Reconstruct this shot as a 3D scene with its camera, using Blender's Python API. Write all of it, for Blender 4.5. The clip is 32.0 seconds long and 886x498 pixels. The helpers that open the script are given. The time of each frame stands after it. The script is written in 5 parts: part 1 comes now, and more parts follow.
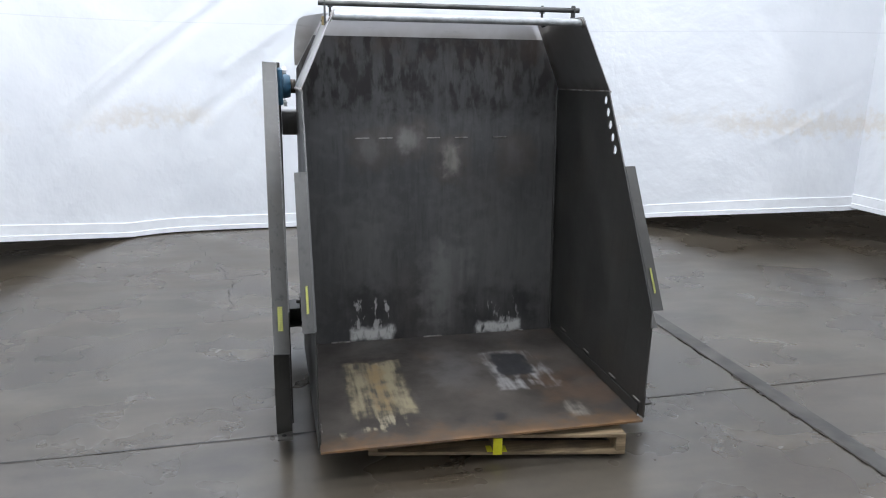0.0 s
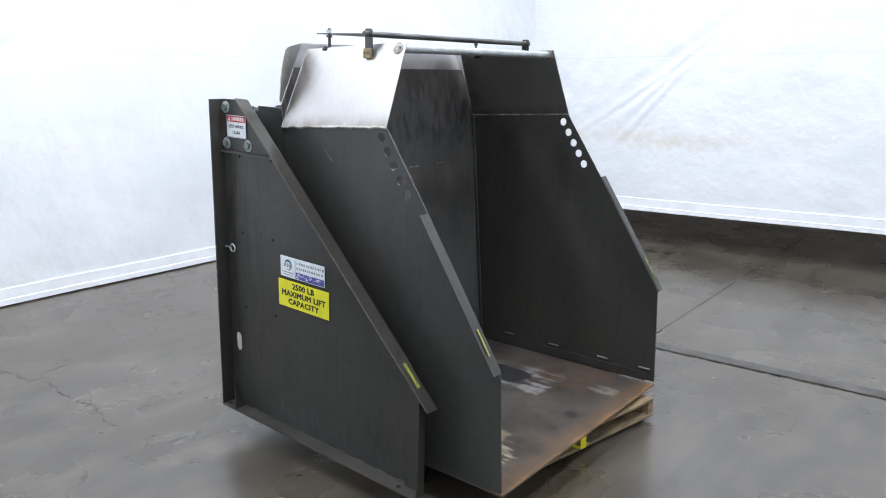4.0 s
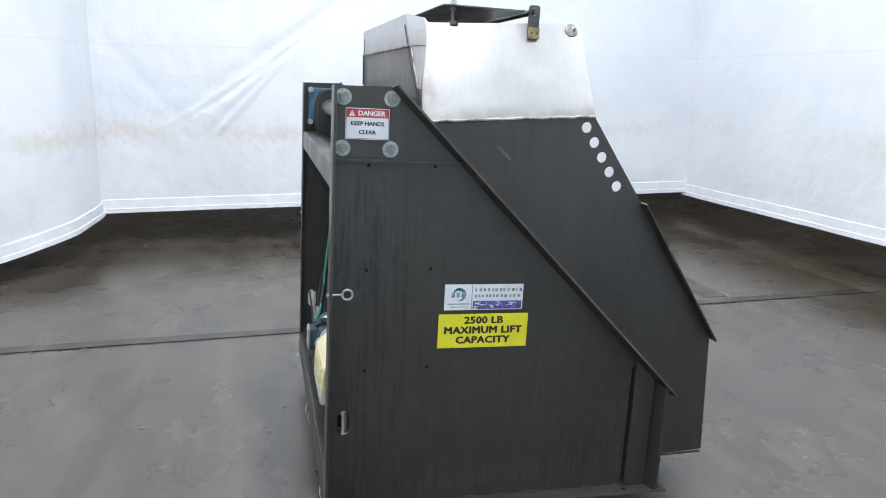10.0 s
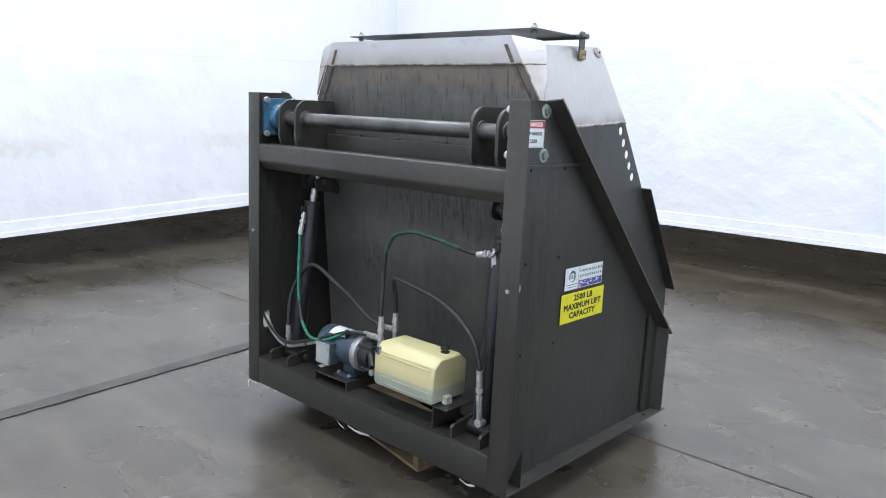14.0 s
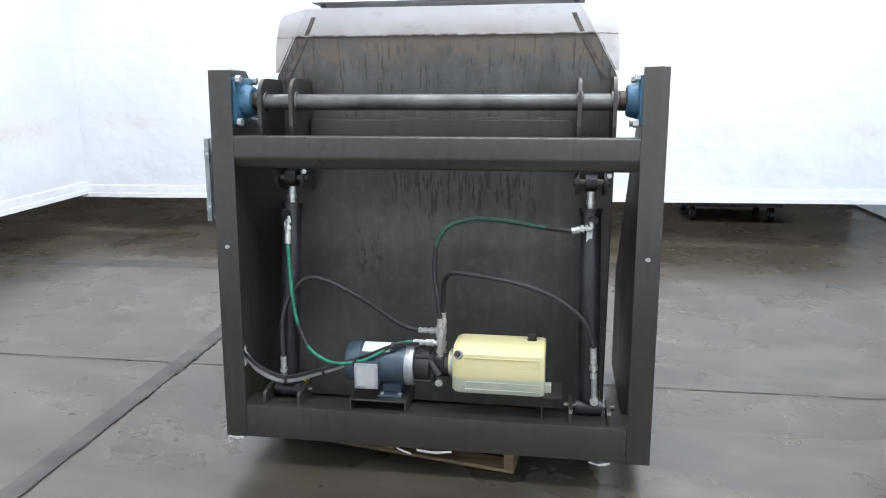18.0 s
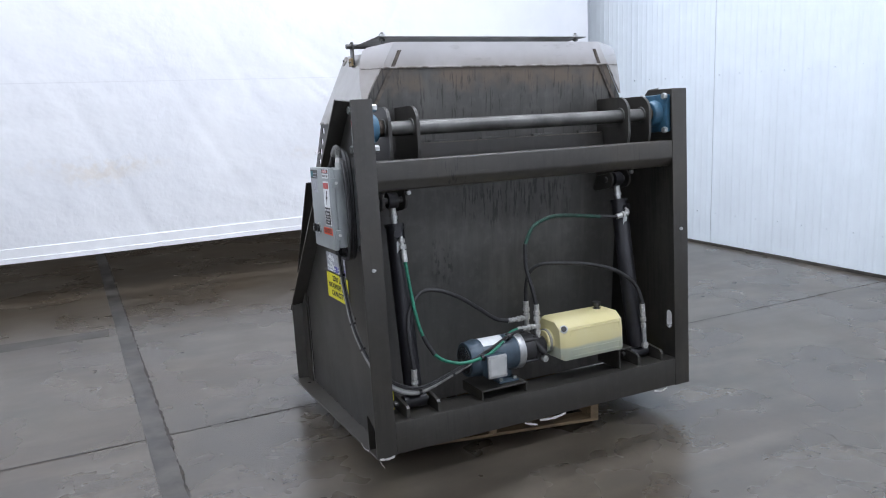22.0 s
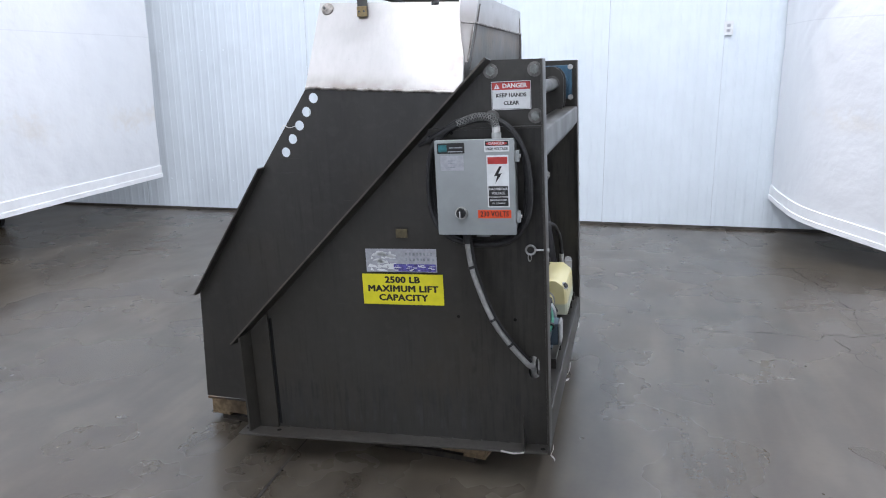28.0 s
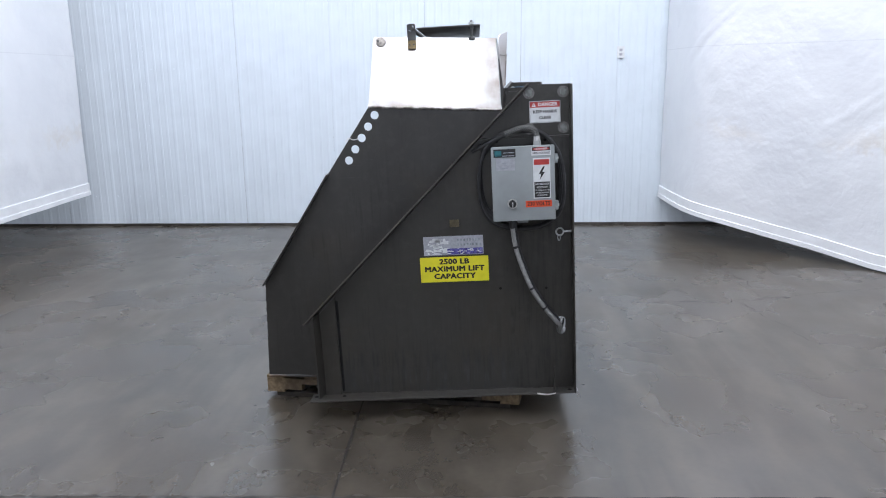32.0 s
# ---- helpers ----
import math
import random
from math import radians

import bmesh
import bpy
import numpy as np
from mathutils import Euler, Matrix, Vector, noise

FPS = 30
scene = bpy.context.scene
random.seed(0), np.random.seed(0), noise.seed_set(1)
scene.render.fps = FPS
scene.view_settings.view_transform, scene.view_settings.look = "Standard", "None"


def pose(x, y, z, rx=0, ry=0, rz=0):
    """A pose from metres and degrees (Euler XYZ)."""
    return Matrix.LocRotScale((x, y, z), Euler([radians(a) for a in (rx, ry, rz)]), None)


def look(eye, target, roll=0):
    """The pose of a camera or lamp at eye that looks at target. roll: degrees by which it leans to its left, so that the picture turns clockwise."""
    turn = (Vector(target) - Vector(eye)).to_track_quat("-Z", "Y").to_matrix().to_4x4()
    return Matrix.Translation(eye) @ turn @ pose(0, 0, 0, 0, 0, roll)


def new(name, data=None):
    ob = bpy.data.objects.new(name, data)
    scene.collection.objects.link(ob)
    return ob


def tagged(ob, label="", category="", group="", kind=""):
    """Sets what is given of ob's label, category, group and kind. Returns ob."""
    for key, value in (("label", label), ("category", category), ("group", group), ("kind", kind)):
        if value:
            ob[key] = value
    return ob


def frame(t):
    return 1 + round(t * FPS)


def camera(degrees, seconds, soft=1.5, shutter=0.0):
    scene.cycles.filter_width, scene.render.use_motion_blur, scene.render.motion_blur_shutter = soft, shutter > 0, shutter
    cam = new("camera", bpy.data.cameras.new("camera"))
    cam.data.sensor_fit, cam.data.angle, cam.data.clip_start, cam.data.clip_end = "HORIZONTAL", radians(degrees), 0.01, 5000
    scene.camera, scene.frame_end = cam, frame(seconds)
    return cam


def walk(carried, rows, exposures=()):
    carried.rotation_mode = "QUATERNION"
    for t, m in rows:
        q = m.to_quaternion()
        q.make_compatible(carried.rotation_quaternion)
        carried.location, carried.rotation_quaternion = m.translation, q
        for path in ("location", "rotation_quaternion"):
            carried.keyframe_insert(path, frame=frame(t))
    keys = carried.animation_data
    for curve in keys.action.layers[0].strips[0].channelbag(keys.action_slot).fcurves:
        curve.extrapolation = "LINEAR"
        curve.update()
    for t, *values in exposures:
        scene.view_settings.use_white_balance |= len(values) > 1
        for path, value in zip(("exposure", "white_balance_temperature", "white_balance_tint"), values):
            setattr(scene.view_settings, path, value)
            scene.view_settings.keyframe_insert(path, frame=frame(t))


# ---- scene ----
cam = camera(61.4, 32.0, 1.05)
METRES, EYE, TILT, LEAN, TURN = 15.625, 1.68, 0.0, 0.0, -12.8
PATH = [
    (0, (0.043, -0.296, 1.654), (0.497, 1.586, 1.152), 0.89),
    (0.5, (-0.296, -0.266, 1.674), (0.354, 1.559, 1.175), 0.84),
    (1, (-0.566, -0.117, 1.665), (0.217, 1.66, 1.184), 0.62),
    (1.5, (-0.826, 0.018, 1.668), (0.081, 1.735, 1.189), -0.13),
    (2, (-1.146, 0.128, 1.677), (-0.099, 1.768, 1.213), -0.46),
    (2.5, (-1.346, 0.261, 1.686), (-0.18, 1.819, 1.225), -0.72),
    (4.5, (-2.021, 1.183, 1.686), (-0.413, 2.284, 1.236), -0.32),
    (5, (-2.061, 1.45, 1.688), (-0.38, 2.424, 1.215), -0.55),
    (5.5, (-2.104, 1.728, 1.678), (-0.348, 2.552, 1.19), -0.03),
    (6, (-2.136, 2.014, 1.673), (-0.31, 2.67, 1.188), 0.03),
    (6.5, (-2.134, 2.283, 1.648), (-0.27, 2.819, 1.157), 0.37),
    (7, (-2.152, 2.546, 1.644), (-0.252, 2.948, 1.166), 0.54),
    (7.5, (-2.257, 2.868, 1.659), (-0.325, 3.083, 1.191), 0.88),
    (8, (-2.292, 3.084, 1.641), (-0.345, 3.153, 1.19), 0.76),
    (8.5, (-2.24, 3.33, 1.641), (-0.294, 3.236, 1.188), 0.59),
    (9, (-2.23, 3.571, 1.632), (-0.294, 3.336, 1.19), 0.31),
    (9.5, (-2.298, 3.88, 1.634), (-0.382, 3.5, 1.202), 0.50),
    (10, (-2.275, 4.075, 1.625), (-0.383, 3.6, 1.184), 0.82),
    (10.5, (-2.175, 4.281, 1.623), (-0.318, 3.689, 1.175), 0.45),
    (11, (-2.127, 4.483, 1.621), (-0.306, 3.795, 1.164), 1.75),
    (11.5, (-2.108, 4.742, 1.632), (-0.328, 3.952, 1.177), 1.23),
    (12, (-2.0, 4.901, 1.62), (-0.273, 4.001, 1.163), 1.28),
    (12.5, (-1.832, 5.072, 1.624), (-0.179, 4.044, 1.164), 1.10),
    (13, (-1.694, 5.32, 1.617), (-0.136, 4.152, 1.158), 1.38),
    (13.5, (-1.571, 5.656, 1.639), (-0.147, 4.321, 1.205), 1.34),
    (15.5, (-0.942, 6.443, 1.622), (0.069, 4.767, 1.212), 0.44),
    (16, (-0.655, 6.519, 1.583), (0.208, 4.76, 1.181), 0.29),
    (16.5, (-0.432, 6.531, 1.57), (0.321, 4.727, 1.146), 0.40),
    (17, (-0.093, 6.608, 1.559), (0.49, 4.743, 1.132), 0.50),
    (17.5, (0.147, 6.606, 1.565), (0.576, 4.702, 1.128), 0.42),
    (18, (0.421, 6.552, 1.562), (0.722, 4.624, 1.122), -0.27),
    (18.5, (0.667, 6.594, 1.567), (0.837, 4.651, 1.124), -0.68),
    (19, (0.99, 6.762, 1.575), (1.0, 4.806, 1.16), -0.47),
    (19.5, (1.234, 6.79, 1.567), (1.122, 4.834, 1.166), -0.05),
    (20, (1.504, 6.762, 1.565), (1.284, 4.813, 1.176), -0.34),
    (20.5, (1.818, 6.778, 1.561), (1.454, 4.849, 1.179), -0.69),
    (21, (2.15, 6.798, 1.569), (1.577, 4.919, 1.193), -0.98),
    (21.5, (2.434, 6.705, 1.553), (1.728, 4.869, 1.189), -1.68),
    (22, (2.704, 6.613, 1.562), (1.857, 4.84, 1.189), -2.38),
    (22.5, (3.044, 6.524, 1.577), (2.037, 4.836, 1.207), -2.21),
    (23, (3.251, 6.386, 1.58), (2.119, 4.781, 1.2), -1.63),
    (23.5, (3.423, 6.157, 1.583), (2.173, 4.644, 1.197), -1.77),
    (24, (3.633, 5.957, 1.584), (2.275, 4.545, 1.182), -1.03),
    (24.5, (3.867, 5.75, 1.597), (2.405, 4.451, 1.18), -1.01),
    (25, (3.967, 5.532, 1.586), (2.414, 4.348, 1.154), -0.89),
    (25.5, (4.021, 5.305, 1.604), (2.395, 4.232, 1.155), -0.92),
    (27.5, (4.255, 4.373, 1.589), (2.406, 3.777, 1.114), -0.85),
    (28, (4.334, 4.115, 1.586), (2.449, 3.651, 1.108), -0.64),
    (28.5, (4.399, 3.871, 1.598), (2.482, 3.562, 1.118), -0.84),
    (29, (4.342, 3.663, 1.584), (2.414, 3.461, 1.096), -1.27),
    (29.5, (4.295, 3.523, 1.592), (2.361, 3.391, 1.1), -2.20),
    (30, (4.31, 3.427, 1.599), (2.375, 3.313, 1.107), -1.79),
    (30.5, (4.427, 3.351, 1.608), (2.494, 3.213, 1.113), -1.37),
    (31, (4.601, 3.33, 1.61), (2.669, 3.226, 1.104), -1.22),
    (31.5, (4.849, 3.367, 1.611), (2.906, 3.307, 1.141), -0.85),
    (32, (5.136, 3.387, 1.632), (3.188, 3.307, 1.187), -0.63),
]
EXPOSURES = [(0, -0.10, 6135, 13), (2, 0.03, 6120, 13), (6, 0.10, 6085, 12), (8, 0.10, 6070, 12), (10, 0.0, 6090, 12), (12, 0.06, 6075, 12), (13, 0.1, 6060, 13), (16, 0.14, 5930, 13), (18, 0.34, 6130, 12), (19, 0.43, 6180, 11), (20, 0.19, 6060, 13), (21, 0.00, 6060, 15), (23, -0.29, 6060, 16), (28, -0.13, 6110, 16), (32, -0.23, 6060, 16)]
walk(cam, [(t, look(eye, target, roll)) for t, eye, target, roll in PATH], EXPOSURES)

# ---- world, lamps ----
world = bpy.data.worlds.new("world")
scene.world = world
world.use_nodes = True
world.node_tree.nodes["Background"].inputs[0].default_value = (0.9, 0.95, 1.0, 1)
world.node_tree.nodes["Background"].inputs[1].default_value = 0.02


def lamp(x, y, watts, turn=0.0, size=(2.4, 0.5), z=4.9):
    d = bpy.data.lights.new("lamp_light", "AREA")
    d.shape, d.size, d.size_y, d.energy, d.color = "RECTANGLE", size[0], size[1], watts, (0.95, 0.98, 1.0)
    o = new("lamp_light", d)
    o.matrix_world = pose(x, y, z, 0, 0, turn)
    return o


LAMPS = [(x, y) for x in (-1.2, 1.0, 4.0) for y in (0.6, 3.0, 5.6)]
LAMP_WATTS = {-1.2: 80, 1.0: 78, 4.0: 37}
ROW_SHARE = {0.6: 0.92, 5.6: 1.14}
# the lamp at (-0.8, 9.2) is an unseen addition that brightens the north hem gap
LAMPS += [(8.4, 2.4), (8.4, 6.5), (-0.2, -2.4), (4.6, -2.4), (-0.8, 9.2)]
LAMP_WATTS.update({8.4: 75, -0.2: 95, 4.6: 95, -0.8: 80})
for lx, ly in LAMPS:
    lamp(lx, ly, LAMP_WATTS[lx] * (2.4 if (lx, ly) == (4.0, 3.0) else 1.2 if (lx, ly) == (4.0, 0.6) else 0.7 if lx == 4.0 else ROW_SHARE.get(ly, 1.0)))


# ---- materials ----
class Shade:
    """A node material: a principled surface and the helpers that feed it."""

    def __init__(self, name, color=(0.5, 0.5, 0.5), rough=0.5, metal=0.0):
        self.m = bpy.data.materials.new(name)
        self.m.use_nodes = True
        self.t = self.m.node_tree
        self.b = self.t.nodes["Principled BSDF"]
        self.b.inputs["Base Color"].default_value = (*color, 1)
        self.b.inputs["Roughness"].default_value = rough
        self.b.inputs["Metallic"].default_value = metal
        self.tc = self.t.nodes.new("ShaderNodeTexCoord")

    def plug(self, socket, v):
        if isinstance(v, bpy.types.NodeSocket):
            self.t.links.new(v, socket)
        elif isinstance(v, (tuple, list)) and len(v) == 3 and socket.type == "RGBA":
            socket.default_value = (*v, 1)
        else:
            socket.default_value = v

    def vec(self, scale=(1, 1, 1), turn=(0, 0, 0)):
        n = self.t.nodes.new("ShaderNodeMapping")
        n.inputs["Scale"].default_value = scale
        n.inputs["Rotation"].default_value = [radians(a) for a in turn]
        self.t.links.new(self.tc.outputs["Object"], n.inputs["Vector"])
        return n.outputs[0]

    def noise(self, size, detail=4.0, stretch=(1, 1, 1), rough=0.55, turn=(0, 0, 0)):
        n = self.t.nodes.new("ShaderNodeTexNoise")
        n.inputs["Scale"].default_value = size
        n.inputs["Detail"].default_value = detail
        n.inputs["Roughness"].default_value = rough
        self.t.links.new(self.vec(stretch, turn), n.inputs["Vector"])
        return n.outputs["Fac"]

    def math(self, op, a, b=0.0, clamp=False):
        n = self.t.nodes.new("ShaderNodeMath")
        n.operation, n.use_clamp = op, clamp
        self.plug(n.inputs[0], a)
        self.plug(n.inputs[1], b)
        return n.outputs[0]

    def ramp(self, fac, lo, hi, a=0.0, b=1.0):
        n = self.t.nodes.new("ShaderNodeMapRange")
        n.interpolation_type = "SMOOTHSTEP"
        self.plug(n.inputs["Value"], fac)
        for k, v in (("From Min", lo), ("From Max", hi), ("To Min", a), ("To Max", b)):
            n.inputs[k].default_value = v
        return n.outputs["Result"]

    def mix(self, fac, a, b):
        n = self.t.nodes.new("ShaderNodeMix")
        n.data_type = "RGBA"
        self.plug(n.inputs["Factor"], fac)
        self.plug(n.inputs[6], a)
        self.plug(n.inputs[7], b)
        return n.outputs[2]

    def dots(self, cell, size, share):
        """Round specks: one in a share of the cells."""
        n = self.t.nodes.new("ShaderNodeTexVoronoi")
        n.inputs["Scale"].default_value = 1 / cell
        self.t.links.new(self.tc.outputs["Object"], n.inputs["Vector"])
        q = self.t.nodes.new("ShaderNodeSeparateColor")
        self.t.links.new(n.outputs["Color"], q.inputs[0])
        near = self.ramp(n.outputs["Distance"], size / cell, 0.5 * size / cell)
        return self.math("MULTIPLY", near, self.math("LESS_THAN", q.outputs[0], share))

    def axis(self, k):
        n = self.t.nodes.new("ShaderNodeSeparateXYZ")
        self.t.links.new(self.tc.outputs["Object"], n.inputs[0])
        return n.outputs[k]

    def patch(self, k, a, b, soft, k2=None, a2=0, b2=0):
        """1 between a and b along axis k (and a2, b2 along k2), with soft edges that noise frays."""
        fray = self.ramp(self.noise(14, 5), 0.2, 0.8, -soft, soft)
        out = None
        for kk, lo, hi in ((k, a, b),) + (((k2, a2, b2),) if k2 is not None else ()):
            v = self.math("ADD", self.axis(kk), fray)
            w = self.math("MULTIPLY", self.ramp(v, lo - soft, lo + soft), self.ramp(v, hi + soft, hi - soft))
            out = w if out is None else self.math("MULTIPLY", out, w)
        return out

    def color(self, v):
        self.plug(self.b.inputs["Base Color"], v)
        return self

    def rough(self, v):
        self.plug(self.b.inputs["Roughness"], v)
        return self

    def bump(self, height, strength=0.2, dist=0.01):
        n = self.t.nodes.new("ShaderNodeBump")
        n.inputs["Strength"].default_value = strength
        n.inputs["Distance"].default_value = dist
        self.plug(n.inputs["Height"], height)
        self.t.links.new(n.outputs[0], self.b.inputs["Normal"])
        return self


def dark_steel(name, a, b, streak=(14, 14, 0.8), drip=0.0, seed=0.0, marks=(), wet=0.0):
    # painted hot-rolled plate: clouds, faint rolling streaks, drips, rubbed lines, specks and brown bloom;
    # marks are streaky stains (axis 1 from, to, axis 2 from, to, colour, strength)
    s = Shade(name, rough=0.38)
    broad = s.noise(1.5, 4, (1, 1, 0.8), 0.5, (0, 0, seed))
    c = s.mix(s.ramp(broad, 0.3, 0.72), a, b)
    fine = s.noise(1.0, 4, streak, turn=(0, 0, seed))
    c = s.mix(s.ramp(fine, 0.42, 0.8, 0, 0.3), c, tuple(v * 1.4 for v in b))
    brown = s.ramp(s.noise(2.4, 4, turn=(0, 0, seed + 20)), 0.48, 0.75, 0, 0.5)
    c = s.mix(brown, c, (b[0] * 1.12, b[1] * 0.98, b[2] * 0.8))
    if drip:
        d = s.math("MULTIPLY", s.ramp(s.noise(1.0, 3, (44, 44, 2.0)), 0.58, 0.68, 0, drip), s.ramp(s.noise(1.6, 2), 0.45, 0.65))
        c = s.mix(d, c, tuple(v * 0.4 for v in a))
    if wet:
        d = s.math("MULTIPLY", s.ramp(s.noise(1.0, 3, (40, 40, 7), turn=(0, 5, 0)), 0.60, 0.63), s.ramp(s.noise(2.6, 2, turn=(0, 0, 50)), 0.50, 0.58, 0, wet))
        c = s.mix(d, c, (0.010, 0.010, 0.010))
    for y0, y1, z0, z1, tint, k in marks:
        w = s.math("MULTIPLY", s.patch(1, y0, y1, 0.05, 2, z0, z1), s.ramp(s.noise(1.0, 4, (60, 60, 4)), 0.46, 0.64))
        c = s.mix(s.math("MULTIPLY", w, k), c, tint)
    run = s.noise(1.0, 2, (55, 55, 3.5), 0.6)
    run = s.math("MULTIPLY", s.ramp(run, 0.5, 0.68, 0, 0.45), s.ramp(s.noise(2.9, 3), 0.4, 0.65))
    c = s.mix(run, c, tuple(v * 0.5 for v in a))
    c = s.mix(s.ramp(s.noise(22, 3, rough=0.6), 0.45, 0.75, 0, 0.35), c, tuple(v * 1.4 for v in b))
    rub = s.math("MULTIPLY", s.ramp(s.noise(1.0, 3, (9, 5, 110), turn=(3, 0, 0)), 0.66, 0.72), s.ramp(s.noise(2.1, 2), 0.55, 0.7, 0, 0.45))
    c = s.mix(rub, c, (0.10, 0.098, 0.09))
    s.color(c).rough(s.ramp(s.noise(3, 4, rough=0.45), 0.3, 0.7, 0.30, 0.42)).bump(s.noise(3.5, 2), 0.10, 0.012)
    s.b.inputs["Metallic"].default_value = 0.15
    s.b.inputs["Specular IOR Level"].default_value = 0.62
    return s.m


def plain(name, color, rough=0.5, metal=0.0, vary=0.15, size=20.0, bump=0.04):
    s = Shade(name, color, rough, metal)
    n = s.noise(size, 4)
    lo, hi = tuple(v * (1 - vary) for v in color), tuple(min(1, v * (1 + vary)) for v in color)
    s.color(s.mix(s.ramp(n, 0.3, 0.7), lo, hi)).rough(s.ramp(s.noise(size * 0.4), 0.3, 0.7, max(0.29 if rough > 0.29 else 0.04, rough - 0.07), min(1, rough + 0.1)))
    if bump:
        s.bump(s.noise(size * 4, 3), bump, 0.003)
    return s.m


# pale edge steel: rubbed metal on the flanges, a painted highlight on the angle
WORN_LIT_EDGE = dark_steel("worn_lit_edge", (0.045, 0.041, 0.034), (0.150, 0.132, 0.105))
# frame paint made lighter: the lit top of the base flange, put into colour
BASE_PAINT = dark_steel("lit_base_paint", (0.034, 0.031, 0.027), (0.070, 0.065, 0.057))
FRAME_PAINT = dark_steel("frame_paint", (0.030, 0.0280, 0.0240), (0.045, 0.0425, 0.0365), drip=0.8)
BEAM_PAINT = dark_steel("beam_paint", (0.030, 0.0280, 0.0240), (0.045, 0.0425, 0.0365), drip=0.6, wet=0.85)
SIDE_PAINT = dark_steel("side_plate_paint", (0.030, 0.0285, 0.0245), (0.044, 0.042, 0.0365), drip=0.3, seed=15,
                        marks=((-0.16, -0.01, 0.80, 1.13, (0.013, 0.013, 0.012), 0.9), (-1.15, -0.05, 0.01, 0.22, (0.018, 0.018, 0.019), 0.7),
                               (-0.85, -0.30, 0.05, 0.45, (0.060, 0.060, 0.058), 0.25), (-1.10, -0.30, 0.03, 0.12, (0.12, 0.12, 0.115), 0.25), (-0.30, -0.02, 0.25, 1.20, (0.014, 0.014, 0.0125), 0.6)))
BUCKET_OUT = dark_steel("bucket_outside_steel", (0.029, 0.0275, 0.0245), (0.044, 0.0420, 0.0375), drip=0.3, seed=40)
SHAFT_STEEL = plain("shaft_steel", (0.11, 0.11, 0.105), 0.34, 0.7, 0.3, 9)
ZINC = plain("zinc_bolt", (0.55, 0.56, 0.55), 0.35, 0.85, 0.2, 60)
GREY_BOLT = plain("washer_steel", (0.34, 0.38, 0.35), 0.45, 0.3, 0.2, 60)
DARK_BOLT = plain("oiled_washer", (0.17, 0.166, 0.155), 0.42, 0.4, 0.3, 60)
BOLT_HEAD = plain("bolt_head_steel", (0.23, 0.245, 0.23), 0.4, 0.6, 0.25, 60)
COLLAR = plain("brown_collar_steel", (0.055, 0.042, 0.032), 0.42, 0.4, 0.3, 40)
BOSS = plain("dull_boss_steel", (0.27, 0.245, 0.22), 0.42, 0.5, 0.4, 60)
HOLE = plain("dark_hole", (0.003, 0.003, 0.003), 0.9, 0.0, 0.2, 40, 0)
BRASS = plain("dull_brass", (0.30, 0.23, 0.12), 0.42, 0.7, 0.25, 50)
OLIVE = plain("olive_brown_tag", (0.085, 0.07, 0.035), 0.55, 0.0, 0.25, 60)
GRIP_WIRE = plain("galvanised_wire", (0.22, 0.22, 0.21), 0.42, 0.6, 0.3, 60)
CHROME = plain("plated_fitting", (0.52, 0.52, 0.50), 0.33, 0.65, 0.2, 80)
BLACK = plain("black_plastic", (0.016, 0.016, 0.017), 0.42, 0.0, 0.25, 40)
RUBBER = plain("hose_rubber", (0.018, 0.018, 0.019), 0.55, 0.0, 0.3, 70)
DARK_GREEN = plain("dark_green_hose", (0.013, 0.055, 0.038), 0.45, 0.0, 0.3, 60)
GREEN = plain("green_hose", (0.02, 0.17, 0.105), 0.5, 0.0, 0.25, 50)
CONDUIT = plain("grey_conduit", (0.30, 0.30, 0.29), 0.5, 0.0, 0.15, 60)
CYL_BLACK = plain("cylinder_paint", (0.018, 0.018, 0.021), 0.32, 0.1, 0.3, 12)
BLUE = plain("blue_bearing_paint", (0.035, 0.10, 0.16), 0.42, 0.1, 0.25, 25)
MOTOR_BLUE = plain("motor_paint", (0.05, 0.075, 0.10), 0.38, 0.2, 0.2, 18)
SILVER = plain("cast_aluminium", (0.42, 0.43, 0.43), 0.42, 0.7, 0.15, 30)
LIGHT_GREY = plain("light_grey_paint", (0.42, 0.43, 0.42), 0.45, 0.0, 0.08, 15)
BOX_GREY = plain("enclosure_paint", (0.285, 0.307, 0.307), 0.42, 0.0, 0.07, 9)
YELLOW = plain("yellow_sticker", (0.72, 0.66, 0.02), 0.4, 0.0, 0.05, 30)
TAPE_YELLOW = plain("yellow_print", (0.60, 0.60, 0.10), 0.5, 0.0, 0.2, 90)
WHITE_STICKER = plain("white_sticker", (0.70, 0.72, 0.72), 0.4, 0.0, 0.06, 40)
RED_STICKER = plain("red_print", (0.45, 0.045, 0.04), 0.42, 0.0, 0.1, 40)
ORANGE_STICKER = plain("orange_red_sticker", (0.70, 0.075, 0.02), 0.4, 0.0, 0.1, 40)
INK = plain("black_ink", (0.015, 0.015, 0.015), 0.45, 0.0, 0.1, 40, 0)
WHITE_INK = plain("white_ink", (0.75, 0.75, 0.75), 0.45, 0.0, 0.05, 40, 0)
VIOLET_INK = plain("violet_print", (0.09, 0.08, 0.30), 0.5, 0.0, 0.5, 70, 0)
GREY_INK = plain("grey_print", (0.25, 0.27, 0.29), 0.5, 0.0, 0.4, 60, 0)
TEAL_INK = plain("teal_print", (0.02, 0.13, 0.15), 0.5, 0.0, 0.4, 60, 0)
PALE_LABEL = plain("faded_paper_label", (0.36, 0.37, 0.40), 0.6, 0.0, 0.12, 60, 0)
